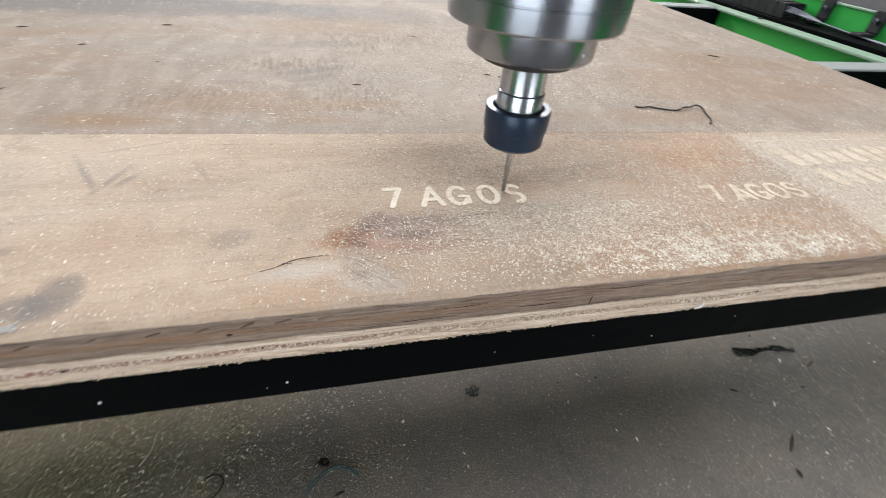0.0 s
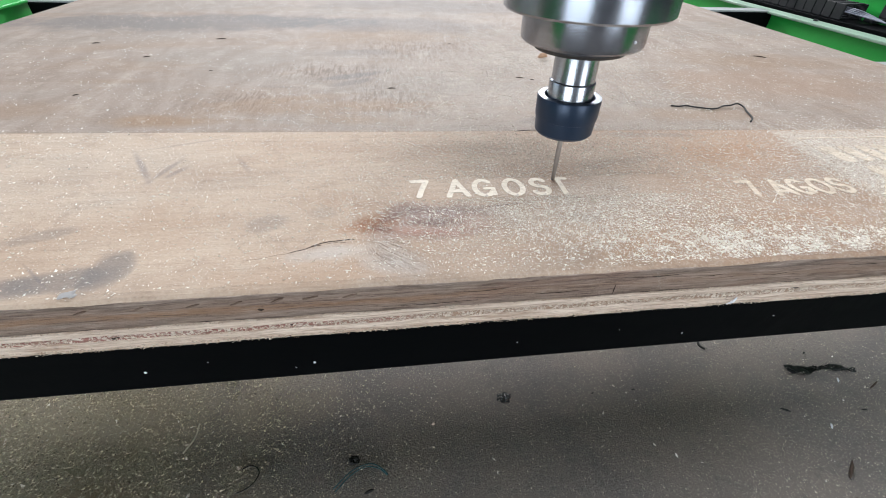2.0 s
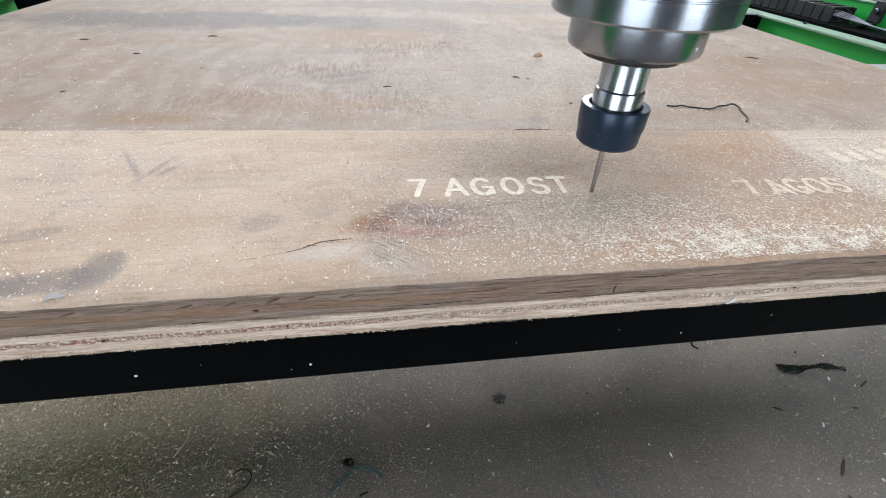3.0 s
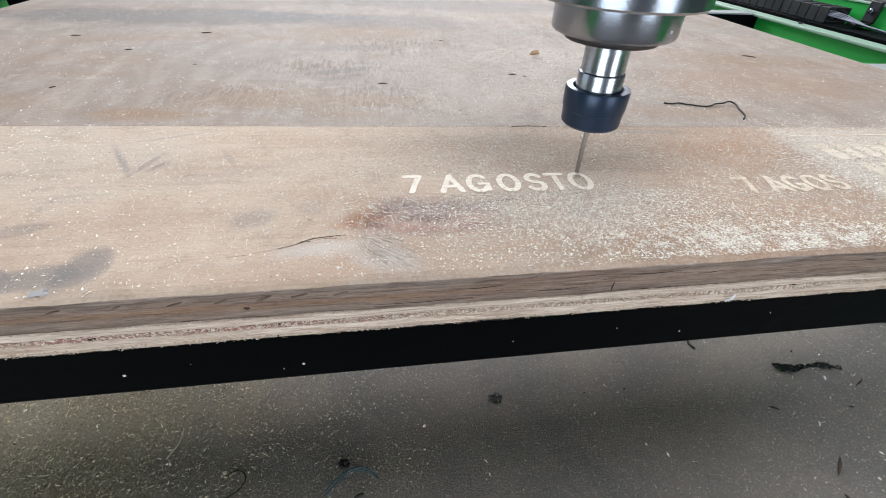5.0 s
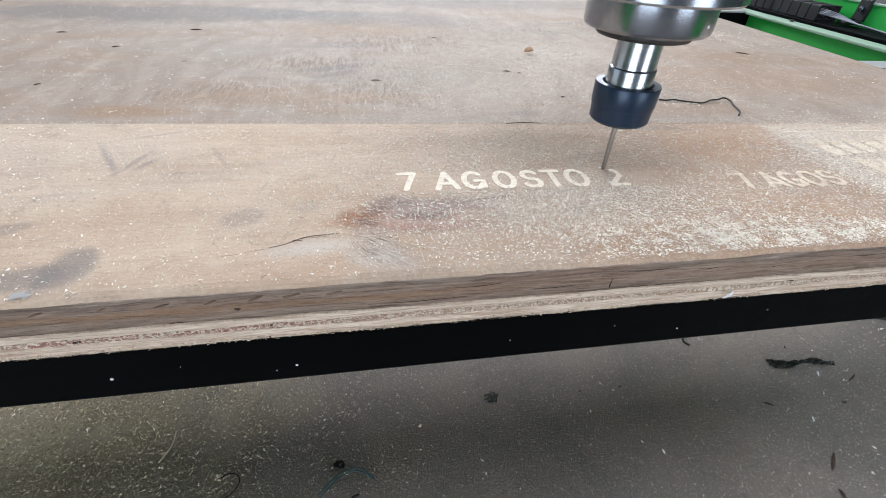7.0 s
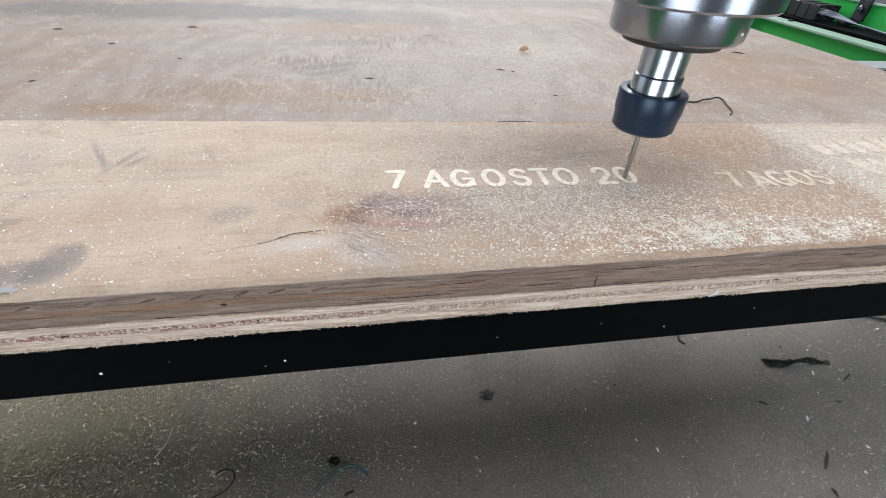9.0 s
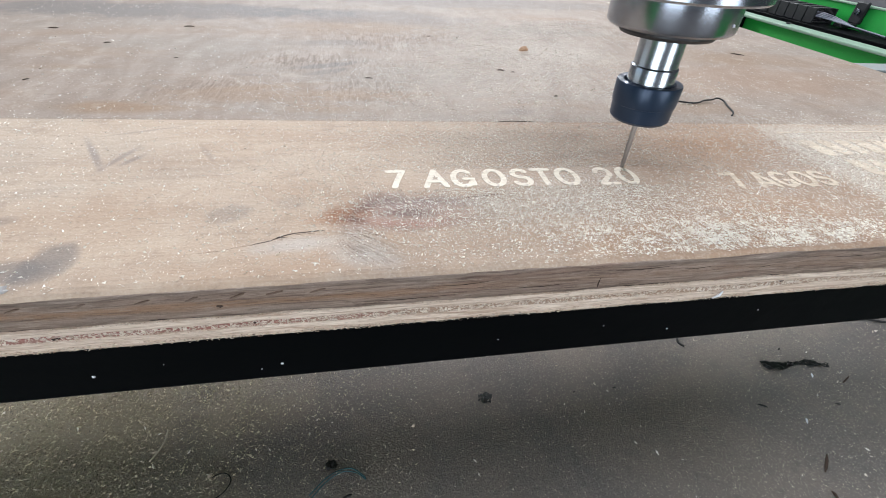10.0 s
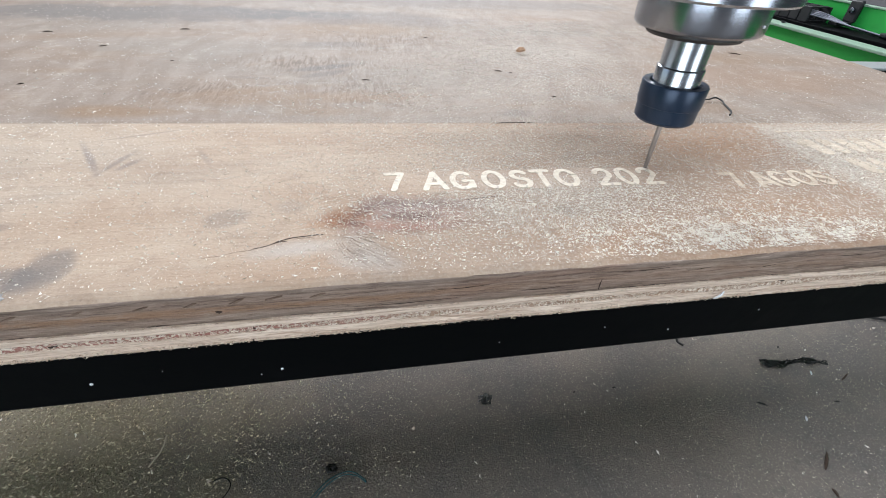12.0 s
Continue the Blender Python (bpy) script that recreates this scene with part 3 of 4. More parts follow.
def drag_chain():
    chain = empty("drag_chain", "black plastic cable chain beside the side beam", "cable chain")
    for i in range(44):
        y = 0.855 + i * 0.031
        bm = bmesh.new()
        box(bm, 1.122, 1.127, y, y + 0.0285, -0.047, -0.012, 0.001)
        box(bm, 1.181, 1.186, y, y + 0.0285, -0.047, -0.012, 0.001)
        box(bm, 1.127, 1.181, y + 0.006, y + 0.021, -0.0145, -0.0118, 0.0006)
        box(bm, 1.127, 1.181, y + 0.006, y + 0.021, -0.047, -0.044, 0.0006)
        part("link", bm, PLASTIC, chain)
    part("tray", boxed(1.108, 1.189, 0.2, 2.5, -0.056, -0.0475, 0.001), BLACK_STEEL, chain, "black steel tray")
    part("tray_stand", boxed(1.115, 1.185, 0.2, 2.5, FLOOR, -0.0562, 0.001), BLACK_STEEL, chain)
    return chain


drag_chain()
for i in range(4):
    o = 0.0085 * i
    bm = tube(curve([(1.135 + o, 1.0, -0.03), (1.135 + o, 0.86, -0.03 + 0.002 * i), (1.15 + o * 0.8, 0.75, -0.037 - 0.002 * i), (1.165 + o * 0.4, 0.62, -0.0455), (1.16 + o * 0.5, 0.45, -0.0448), (1.15 + o, 0.25, -0.0448)]), 0.0017, 8)
    tagged(part("cable", bm, CABLE, smooth=True), "grey cable running out of the cable chain", "cable", "cables beside the bed")


# ---- the board ----
def front_y(x):
    return -0.0938 + 0.012 * x


def layer(name, ytop, ybot, ztop, zbot, material, board, label, rough, seed, ragged=0.0):
    """One layer of the board's front edge, a strip with an uneven face."""
    bm = bmesh.new()
    n, m = 420, 7
    rows = []
    for k in range(m + 1):
        f = k / m
        row = []
        for i in range(n + 1):
            x = -0.53 + 1.16 * i / n
            z = ztop * (1 - f) + zbot * f + (ragged * f * noise.noise((x * 400, seed, 1.0)) if ragged else 0.0)
            y = ytop * (1 - f) + ybot * f + 0.012 * x
            w = noise.noise((x * 28, z * 240, seed)) + 0.6 * noise.noise((x * 120, z * 600, seed + 3))
            edge = noise.noise((x * 60, seed, 5.0)) * rough * 0.5 if 0 < k < m else 0
            row.append(bm.verts.new((x, y + w * rough, z + edge)))
        rows.append(row)
    for a, b in zip(rows, rows[1:]):
        for i in range(n):
            bm.faces.new((a[i], a[i + 1], b[i + 1], b[i]))
    back = [bm.verts.new((x, 0.02, z)) for x, z in ((-0.53, ztop), (0.63, ztop), (0.63, zbot), (-0.53, zbot))]
    bm.faces.new([*rows[0], back[1], back[0]])
    bm.faces.new([*rows[-1], back[2], back[3]])
    return part(name, bm, material, board, label, smooth=True)


def work_board():
    board = empty("plywood_board", "weathered plywood board lying on the machine bed, strewn with sawdust", "board")
    # face sheet, with a worn, slightly wavy front arris
    bm = bmesh.new()
    n = 260
    lip, rim, inner, far = [], [], [], []
    for i in range(n + 1):
        x = -0.53 + 1.16 * i / n
        w = 0.0009 * noise.noise((x * 22, 1.0, 2.0)) + 0.0005 * noise.noise((x * 90, 3.0, 2.0))
        lip.append(bm.verts.new((x, front_y(x) + w, -0.0024)))
        rim.append(bm.verts.new((x, front_y(x) + 0.0016 + w, -0.0006)))
        inner.append(bm.verts.new((x, front_y(x) + 0.0046, 0.0)))
        far.append(bm.verts.new((x, 0.96, 0.0)))
    for a, b in ((lip, rim), (rim, inner), (inner, far)):
        for i in range(n):
            bm.faces.new((a[i], a[i + 1], b[i + 1], b[i]))
    part("face", bm, WOOD, board)
    part("core", boxed(-0.53, 0.63, 0.021, 0.96, -0.0384, -0.0012), EDGE_TOP, board)
    upper = layer("upper_layer", -0.0940, -0.0890, -0.0022, -0.0228, EDGE_TOP, board, "grey-brown weathered solid edge layer", 0.0010, 1.0)
    layer("ply", -0.0874, -0.0874, -0.0229, -0.0242, edge_dark, board, "dark open glue joint", 0.0006, 6.0)
    layer("ply", -0.0888, -0.0886, -0.0243, -0.0282, EDGE_PLY, board, "pale raw ply", 0.0006, 2.0)
    layer("ply", -0.0882, -0.0882, -0.0283, -0.0318, EDGE_CORE, board, "torn reddish core ply", 0.0010, 3.0)
    layer("ply", -0.0886, -0.0882, -0.0319, -0.0385, EDGE_PLY, board, "pale raw ply with a splintered lower edge", 0.0008, 4.0, 0.0007)
    # sawn notches and knot holes in the edge: solid lumps, hollow shade in their colour
    for x, y, z, sx, sz in ((-0.078, -0.0912, -0.0150, 0.0052, 0.0024), (0.222, -0.0852, -0.0285, 0.0060, 0.0013), (-0.066, -0.0888, -0.0291, 0.0030, 0.0020), (-0.150, -0.0900, -0.0300, 0.0040, 0.0012), (-0.0685, -0.0888, -0.0378, 0.0016, 0.0016)):
        bm = bmesh.new()
        bmesh.ops.create_icosphere(bm, subdivisions=2, radius=1.0, matrix=Matrix.Translation((x, y + 0.0008, z)) @ Matrix.Diagonal((sx / 2, 0.0018, sz / 2, 1)))
        for v in bm.verts:
            v.co += Vector((0.0016, 0, 0.0009)) * noise.noise(v.co * 420)
        part("knot_hole", bm, edge_dark, board, "small hole whose shade is painted dark")
    for ax, az, bx, bz in ((-0.1336, -0.0086, -0.1271, -0.0060), (-0.1093, -0.0085, -0.1026, -0.0063), (-0.0900, -0.0088, -0.0838, -0.0063), (-0.0715, -0.0088, -0.0652, -0.0060), (-0.0567, -0.0080, -0.0491, -0.0060), (-0.0381, -0.0084, -0.0309, -0.0063), (-0.158, -0.0088, -0.151, -0.0064)):
        bm = bmesh.new()
        skew = 0.0022
        for sx in (0, 1):
            for x, z in ((ax, az), (ax + skew, az + 0.0002), (bx, bz), (bx - skew, bz - 0.0002)):
                bm.verts.new((x + 0.0004 * noise.noise((x * 900, z * 900, 2.0)), -0.0944 + 0.012 * x + 0.243 * (-z - 0.0022) + (0.0 if sx else 0.003) - 0.0004, z))
        v = list(bm.verts)
        for q in ((0, 1, 2, 3), (4, 5, 6, 7), (0, 1, 5, 4), (1, 2, 6, 5), (2, 3, 7, 6), (3, 0, 4, 7)):
            bm.faces.new([v[k] for k in q])
        part("saw_mark", bm, SAW_MARK, upper, "slanting brown saw mark")
    for ax, az, bx, bz in ((0.104, -0.013, 0.1055, -0.022), (0.02, -0.0105, 0.045, -0.0095), (0.15, -0.010, 0.165, -0.0095), (0.19, -0.013, 0.205, -0.012), (0.06, -0.0165, 0.085, -0.0160), (-0.02, -0.0190, 0.03, -0.0185), (0.11, -0.0075, 0.14, -0.0070), (0.24, -0.0085, 0.27, -0.0080)):
        mid = (ax + bx) / 2
        yy = lambda x, z: -0.0944 + 0.012 * x + 0.243 * (-z - 0.0022)
        bm = tube([(ax, yy(ax, az), az), (mid, yy(mid, (az + bz) / 2 - 0.0008), (az + bz) / 2 - 0.0008), (bx, yy(bx, bz), bz)], 0.00034 if abs(bz - az) > 0.005 else 0.00018, 5, True)
        part("split", bm, edge_dark, upper, "fine dark split")
    return board


work_board()

# cracks and scratches that stand in the face of the board
CRACKS = [([(-0.0883, -0.0719, 0), (-0.080, -0.0708, 0), (-0.071, -0.0682, 0), (-0.064, -0.0672, 0)], 0.00008),
          ([(-0.0655, -0.0668, 0), (-0.059, -0.0648, 0), (-0.054, -0.0622, 0), (-0.050, -0.0618, 0)], 0.00022),
          ([(-0.0555, -0.0622, 0), (-0.048, -0.0592, 0), (-0.041, -0.0582, 0), (-0.034, -0.0574, 0), (-0.0325, -0.0582, 0)], 0.00028),
          ([(-0.047, -0.0602, 0), (-0.041, -0.0596, 0), (-0.037, -0.0602, 0)], 0.00015),
          ([(0.092, 0.0835, 0), (0.106, 0.0850, 0), (0.123, 0.0832, 0)], 0.0004),
          ([(0.045, -0.030, 0), (0.055, -0.0285, 0), (0.066, -0.0270, 0)], 0.00018)]
fan_rnd = random.Random(8)
for k in range(15):
    f = k / 14
    ax, ay = -0.0255 + 0.013 * f + fan_rnd.uniform(-0.002, 0.002), -0.0665 + 0.0105 * f + fan_rnd.uniform(-0.0015, 0.0015)
    turn, length = radians(-62 + 26 * f + fan_rnd.uniform(-8, 8)), fan_rnd.uniform(0.008, 0.024)
    CRACKS.append(([(ax + length * u * math.cos(turn + 0.2 * (u - 0.5)), ay + length * u * math.sin(turn + 0.2 * (u - 0.5)), 0) for u in (0, 0.3, 0.65, 1)], fan_rnd.uniform(0.00006, 0.00014)))
for pts, r in CRACKS:
    tagged(part("crack", tube(curve(pts), r, 5, True), SAW_MARK if r < 0.00016 else edge_dark), "fine dark crack in the veneer", "crack", "cracks in the board")


# ---- lettering cut into the board ----
def ribbon(points, width, z0=-0.0004, z1=0.00022, square=False, wear=0.06):
    """A flat stroke of even width with slightly uneven edges."""
    pts = [Vector((*p, 0)) for p in points]
    bm = bmesh.new()
    left, right = [], []
    for i, p in enumerate(pts):
        way = (pts[min(i + 1, len(pts) - 1)] - pts[max(i - 1, 0)]).normalized()
        side = Vector((-way.y, way.x, 0))
        for rowlist, s in ((left, 1), (right, -1)):
            w = width / 2 * (1 + wear * noise.noise((p.x * 900, p.y * 900, s)))
            rowlist.append(p + side * s * w)
    ends = []
    if not square:
        for p, q in ((pts[-1], pts[-2]), (pts[0], pts[1])):
            way = (p - q).normalized()
            side = Vector((-way.y, way.x, 0))
            ends.append([p + width / 2 * (math.cos(a) * side + math.sin(a) * way) for a in (math.pi * k / 6 for k in range(1, 6))])
    else:
        ends = [[], []]
    outline = [*left, *ends[0], *reversed(right), *ends[1]]
    top = [bm.verts.new((v.x, v.y, z1)) for v in outline]
    low = [bm.verts.new((v.x, v.y, z0)) for v in outline]
    bm.faces.new(top)
    bm.faces.new(list(reversed(low)))
    for i in range(len(top)):
        j = (i + 1) % len(top)
        bm.faces.new((low[i], low[j], top[j], top[i]))
    bmesh.ops.triangulate(bm, faces=[f for f in bm.faces if len(f.verts) > 4])
    return bm


def arc(cx, cy, rx, ry, a0, a1, n=10):
    return [(cx + rx * math.cos(radians(a0 + (a1 - a0) * k / n)), cy + ry * math.sin(radians(a0 + (a1 - a0) * k / n))) for k in range(n + 1)]


CAP, STROKE = 0.0232, 0.0036
h = CAP - STROKE
LETTERS = []   # (glyph thing, [(stroke object, time when it is cut)])


def glyph(x0, y0, width, label, strokes):
    """Strokes in a box of the given width (points in 0..1 of width and cap height), each with the time at which the tool cuts it."""
    thing = empty("engraved_letter", label, "engraving", "letters cut into the board", (x0 + STROKE / 2, y0 + STROKE / 2, 0))
    made = []
    for k, (points, t) in enumerate(strokes):
        pts = [(u * (width - STROKE), v * h) for u, v in points]
        made.append((part("stroke", ribbon(pts, STROKE, -0.0004 - 0.00004 * k, 0.00022 + 0.00004 * k), FRESH, thing), t))
    LETTERS.append((thing, made))


def ring(n_arcs, times, a0=90, turn=-1):
    step = 360 / n_arcs
    return [([(0.5 + 0.5 * u, 0.5 + 0.5 * v) for u, v in arc(0, 0, 1, 1, a0 + turn * step * k, a0 + turn * step * (k + 1) , 7)], times[k]) for k in range(n_arcs)]


def line(*pts):
    return list(pts)


def half(points):
    return [(0.5 + 0.5 * u, v) for u, v in points]


def two(t0, t1, t2, t3):
    return [(line((0.0, 0.0), (0.5, 0.0), (1.0, 0.0)), t0),
            (line((0.0, 0.02), (0.45, 0.30), (0.80, 0.52)), t1),
            ([(0.80, 0.52), *half(arc(0, 0.70, 0.9, 0.30, -30, 60, 6))], t2),
            (half(arc(0, 0.70, 0.9, 0.30, 60, 165, 7)), t3)]


LABEL = "pale capital letter freshly cut into the board"
FIG = "pale numeral freshly cut into the board"
S_TOP = half(arc(0.0, 0.755, 0.86, 0.245, 25, 180, 8))
S_MID = [*half(arc(0.0, 0.755, 0.86, 0.245, 180, 262, 5)), *half(arc(0.0, 0.255, 0.95, 0.255, 82, 5, 5))]
S_LOW = half(arc(0.0, 0.255, 0.95, 0.255, 5, -90, 6))
S_END = half(arc(0.0, 0.255, 0.95, 0.255, -90, -160, 6))


def base(x):
    """The foot of the lettering, which runs a little aslant."""
    return -0.0178 - 0.017 * x


glyph(-0.0004, base(-0.0004), 0.0128, FIG, [(line((0.0, 1.0), (0.5, 1.0), (1.0, 1.0)), -1), (line((1.0, 1.0), (0.62, 0.45), (0.38, 0.0)), -1)])
glyph(0.0220, base(0.0220), 0.0158, LABEL, [(line((0.0, 0.0), (0.25, 0.5), (0.5, 1.0)), -1), (line((0.5, 1.0), (0.75, 0.5), (1.0, 0.0)), -1), (line((0.2, 0.32), (0.5, 0.32), (0.8, 0.32)), -1)])
glyph(0.0396, base(0.0396), 0.0152, LABEL, [([(0.5 + 0.5 * u, 0.5 + 0.5 * v) for u, v in arc(0, 0, 1, 1, 45, 200, 10)], -1), ([(0.5 + 0.5 * u, 0.5 + 0.5 * v) for u, v in arc(0, 0, 1, 1, 200, 330, 9)], -1), (line((1.0, 0.08), (1.0, 0.44), (0.6, 0.44)), -1)])
glyph(0.0594, base(0.0594), 0.0152, LABEL, ring(4, (-1, -1, -1, -1)))
glyph(0.0775, base(0.0775), 0.0138, LABEL, [(S_TOP, -1), (S_MID, -1), (S_LOW, -1), (S_END, 0.15)])
glyph(0.0922, base(0.0922), 0.0140, LABEL, [(line((0.5, 0.0), (0.5, 0.5), (0.5, 0.9)), 1.3), (line((0.5, 1.0), (0.78, 1.0), (1.0, 1.0)), 1.8), (line((0.0, 1.0), (0.3, 1.0), (0.55, 1.0)), 2.0)])
glyph(0.1068, base(0.1068), 0.0160, LABEL, ring(6, (3.9, 3.5, 3.1, 4.1, 4.4, 4.7), 30, -1))
glyph(0.1335, base(0.1335), 0.0138, FIG, two(6.0, 6.5, 6.7, 7.0))
glyph(0.1487, base(0.1487), 0.0138, FIG, ring(6, (8.2, 8.4, 8.85, 8.8, 8.75, 8.55), 60, -1))
glyph(0.1645, base(0.1645), 0.0136, FIG, two(11.0, 11.3, 11.5, 11.75))

def curve2(pts):
    return [(v.x, v.y) for v in curve([(x, y, 0) for x, y in pts], 5)]


# older cutting of the same word further along, worn and filled with dust
old = empty("engraving", "older dusty engraving of the same word, worn shallow", "engraving")
for x0, width, strokes in ((0.2235, 0.0085, (line((0.0, 1.0), (0.5, 1.0), (1.0, 1.0)), line((1.0, 0.96), (0.75, 0.5), (0.5, 0.0)))),
                           (0.2420, 0.0115, (line((0.0, 0.0), (0.25, 0.5), (0.48, 1.0)), line((0.52, 1.0), (0.75, 0.5), (1.0, 0.0)), line((0.25, 0.22), (0.5, 0.24), (0.75, 0.22)))),
                           (0.2565, 0.0105, ([(0.5 + 0.5 * u, 0.5 + 0.5 * v) for u, v in arc(0, 0, 1, 1, 50, 200, 9)], [(0.5 + 0.5 * u, 0.5 + 0.5 * v) for u, v in arc(0, 0, 1, 1, 200, 330, 9)], line((1.0, 0.1), (1.0, 0.42), (0.62, 0.42)))),
                           (0.2705, 0.0115, [pts for pts, t in ring(4, (0, 0, 0, 0))]),
                           (0.2855, 0.0095, (S_TOP, S_MID, [*S_LOW, *S_END]))):
    for pts in strokes:
        n_old = len(old.children)
        part("stroke", ribbon([(x0 - 0.001 + (x0 - 0.2235) * 0.07 + u * width * 1.05, -0.0280 + v * 0.0182) for u, v in pts], 0.0035, z0=-0.0004 - 0.00003 * n_old, z1=0.0002 + 0.00002 * n_old, wear=0.5), FRESH_OLD, old)
panel = empty("engraving", "older engraved panel with a cut border and dusty bars", "engraving")
part("border", ribbon([(0.326, 0.0584), (0.40, 0.0580), (0.50, 0.0572)], 0.0019, square=True), FRESH_OLD, panel)
part("border", ribbon([(0.325, 0.0595), (0.3255, 0.043), (0.326, 0.028)], 0.0012, z1=0.0003, square=True), FRESH_OLD, panel)
for r, (y0, y1) in enumerate(((0.0370, 0.0205), (0.0015, -0.0105))):
    for k in range(11):
        x = 0.334 + 0.0160 * k + 0.010 * r
        part("bar", ribbon(curve2([(x, y0), (x + 0.001, (y0 + y1) / 2), (x + 0.002, y1)]), 0.0105 if k % 3 else 0.0130, z1=0.0003, wear=0.28), FRESH_OLD, panel)


# ---- spindle ----
def spindle():
    thing = empty("router_spindle", "brushed steel router spindle with a black collet nut and thin cutter", "spindle")
    smoothed(part("housing", lathe([(0.030, 0.1020), (0.0438, 0.1020), (0.0448, 0.1032), (0.0448, 0.1130), (0.0446, 0.1132), (0.0446, 0.1137), (0.0448, 0.1139), (0.0448, 0.30), (0, 0.30)], 96), STEEL, thing))
    smoothed(part("nose_ring", lathe([(0.0235, 0.0862), (0.0318, 0.0862), (0.0332, 0.0874), (0.0336, 0.0890), (0.0336, 0.1019), (0.030, 0.1019)], 96), STEEL, thing, "turned steel nose ring"))
    smoothed(part("seal", lathe([(0.0120, 0.0822), (0.0215, 0.0820), (0.0250, 0.0826), (0.0262, 0.0842), (0.0262, 0.0861), (0.0120, 0.0861)], 64), PLASTIC, thing, "black seal ring"))
    smoothed(part("shaft", lathe([(0.0100, 0.0500), (0.0134, 0.0500), (0.0134, 0.0650), (0.0131, 0.0656), (0.0126, 0.0660), (0.0125, 0.0664), (0.0125, 0.0870)], 64), POLISHED, thing, "polished steel shaft with a wrench flat"))
    nut = smoothed(part("collet_nut", lathe([(0.0030, 0.0350), (0.0105, 0.0350), (0.0110, 0.0342), (0.0160, 0.0342), (0.0176, 0.0358), (0.0180, 0.0440), (0.0184, 0.0442), (0.0187, 0.0460), (0.0189, 0.0560), (0.0185, 0.0568), (0.0150, 0.0568), (0.0146, 0.0560), (0.0146, 0.0500)], 96), NUT, thing, "black collet nut"))
    smoothed(part("cutter", lathe([(0, -0.0012), (0.0009, -0.0010), (0.0013, 0.0006), (0.0014, 0.012), (0.00158, 0.013), (0.00158, 0.040), (0, 0.040)], 20), TOOL, nut, "thin carbide cutter"))
    bm = lathe([(0.0452, 0.1236), (0.0530, 0.1232), (0.0552, 0.1248), (0.0556, 0.1290), (0.0556, 0.1950), (0.0452, 0.1950), (0.0452, 0.1236)], 48)
    for v in bm.verts:
        if v.co.z < 0.127:
            v.co.z += 0.0012 * round(1.4 * noise.noise((math.atan2(v.co.y, v.co.x) * 2.2, 1.0, 4.0)))
    box(bm, 0.046, 0.094, -0.045, 0.020, 0.1290, 0.1950, 0.003)
    box(bm, -0.080, -0.046, -0.010, 0.040, 0.1290, 0.1950, 0.003)
    smoothed(part("clamp", bm, CAST, thing, "light grey cast spindle clamp"), 30)
    bm = bmesh.new()
    bmesh.ops.create_icosphere(bm, subdivisions=1, radius=0.0009, matrix=Matrix.Translation((0.0336 * math.cos(radians(-62)), 0.0336 * math.sin(radians(-62)), 0.0925)))
    part("speck", bm, WHITE, thing, "pale speck")
    return thing


SPINDLE = spindle()


# ---- loose things on the board ----
def thread():
    bm = tube(curve([(0.2555, 0.1355, 0.0009), (0.262, 0.1330, 0.0010), (0.2700, 0.1345, 0.0012), (0.2748, 0.1318, 0.0010), (0.282, 0.1280, 0.0012), (0.290, 0.1260, 0.0009), (0.298, 0.1268, 0.0010), (0.306, 0.1315, 0.0014), (0.314, 0.1318, 0.0018), (0.3225, 0.1348, 0.0024), (0.3250, 0.1285, 0.0018), (0.3218, 0.1195, 0.0012), (0.3178, 0.1090, 0.0014), (0.3150, 0.1010, 0.0010), (0.3080, 0.0935, 0.0009)], 4), 0.00072, 6)
    return tagged(part("thread", bm, THREAD, smooth=True), "crooked black thread lying on the board", "thread")


thread()


def shard(name, x, y, z, length, width, turn, material, label, category, group=""):
    """A small bent splinter with thickness."""
    c, s = math.cos(radians(turn)), math.sin(radians(turn))
    pts = [(x + c * length * (u - 0.5), y + s * length * (u - 0.5), z + width * (0.45 + 0.35 * math.sin(3.0 * u))) for u in (0, 0.3, 0.65, 1)]
    return tagged(part(name, tube(pts, width / 2, 5, True), material), label, category, group)


for x, y, length, width, turn in ((-0.222, 0.395, 0.012, 0.0014, 5), (-0.2788, 0.308, 0.007, 0.0011, 20), (-0.007, 0.193, 0.009, 0.0010, -3), (0.0735, 0.375, 0.005, 0.0010, 20), (-0.289, 0.180, 0.005, 0.0009, 40), (0.131, 0.225, 0.008, 0.0012, -10), (-0.195, 0.254, 0.004, 0.0007, 20), (0.163, 0.144, 0.004, 0.0011, 0), (0.479, 0.313, 0.016, 0.0012, -35), (-0.36, 0.37, 0.010, 0.0012, 10), (0.143, 0.219, 0.004, 0.0010, -5), (-0.23, -0.056, 0.004, 0.0012, 60)):
    shard("splinter", x, y, 0.0, length, width, turn, edge_dark, "small dark splinter lying on the board", "splinter", "dark splinters")
shard("wood_chunk", 0.1795, 0.303, 0.0, 0.012, 0.006, 12, CHUNK, "brown chip of wood lying on the board", "wood chip")
for x, y, z, turn, length in ((0.180, -0.0868, -0.0345, 60, 0.006),):
    bm = tube([(x, y - 0.001, z - 0.002), (x + 0.002, y - 0.0022, z + 0.001), (x + 0.0045, y - 0.001, z + 0.003)], 0.0009, 5, True)
    tagged(part("white_flake", bm, WHITE), "white flake stuck to the board's edge", "flake")
bm = bmesh.new()
bmesh.ops.create_icosphere(bm, subdivisions=2, radius=1.0, matrix=Matrix.Translation((-0.158, -0.0910, 0.0002)) @ Matrix.Diagonal((0.0042, 0.0016, 0.0008, 1)))
for v in bm.verts:
    v.co += Vector((1, 1, 0.5)) * 0.0020 * noise.noise(v.co * 520)
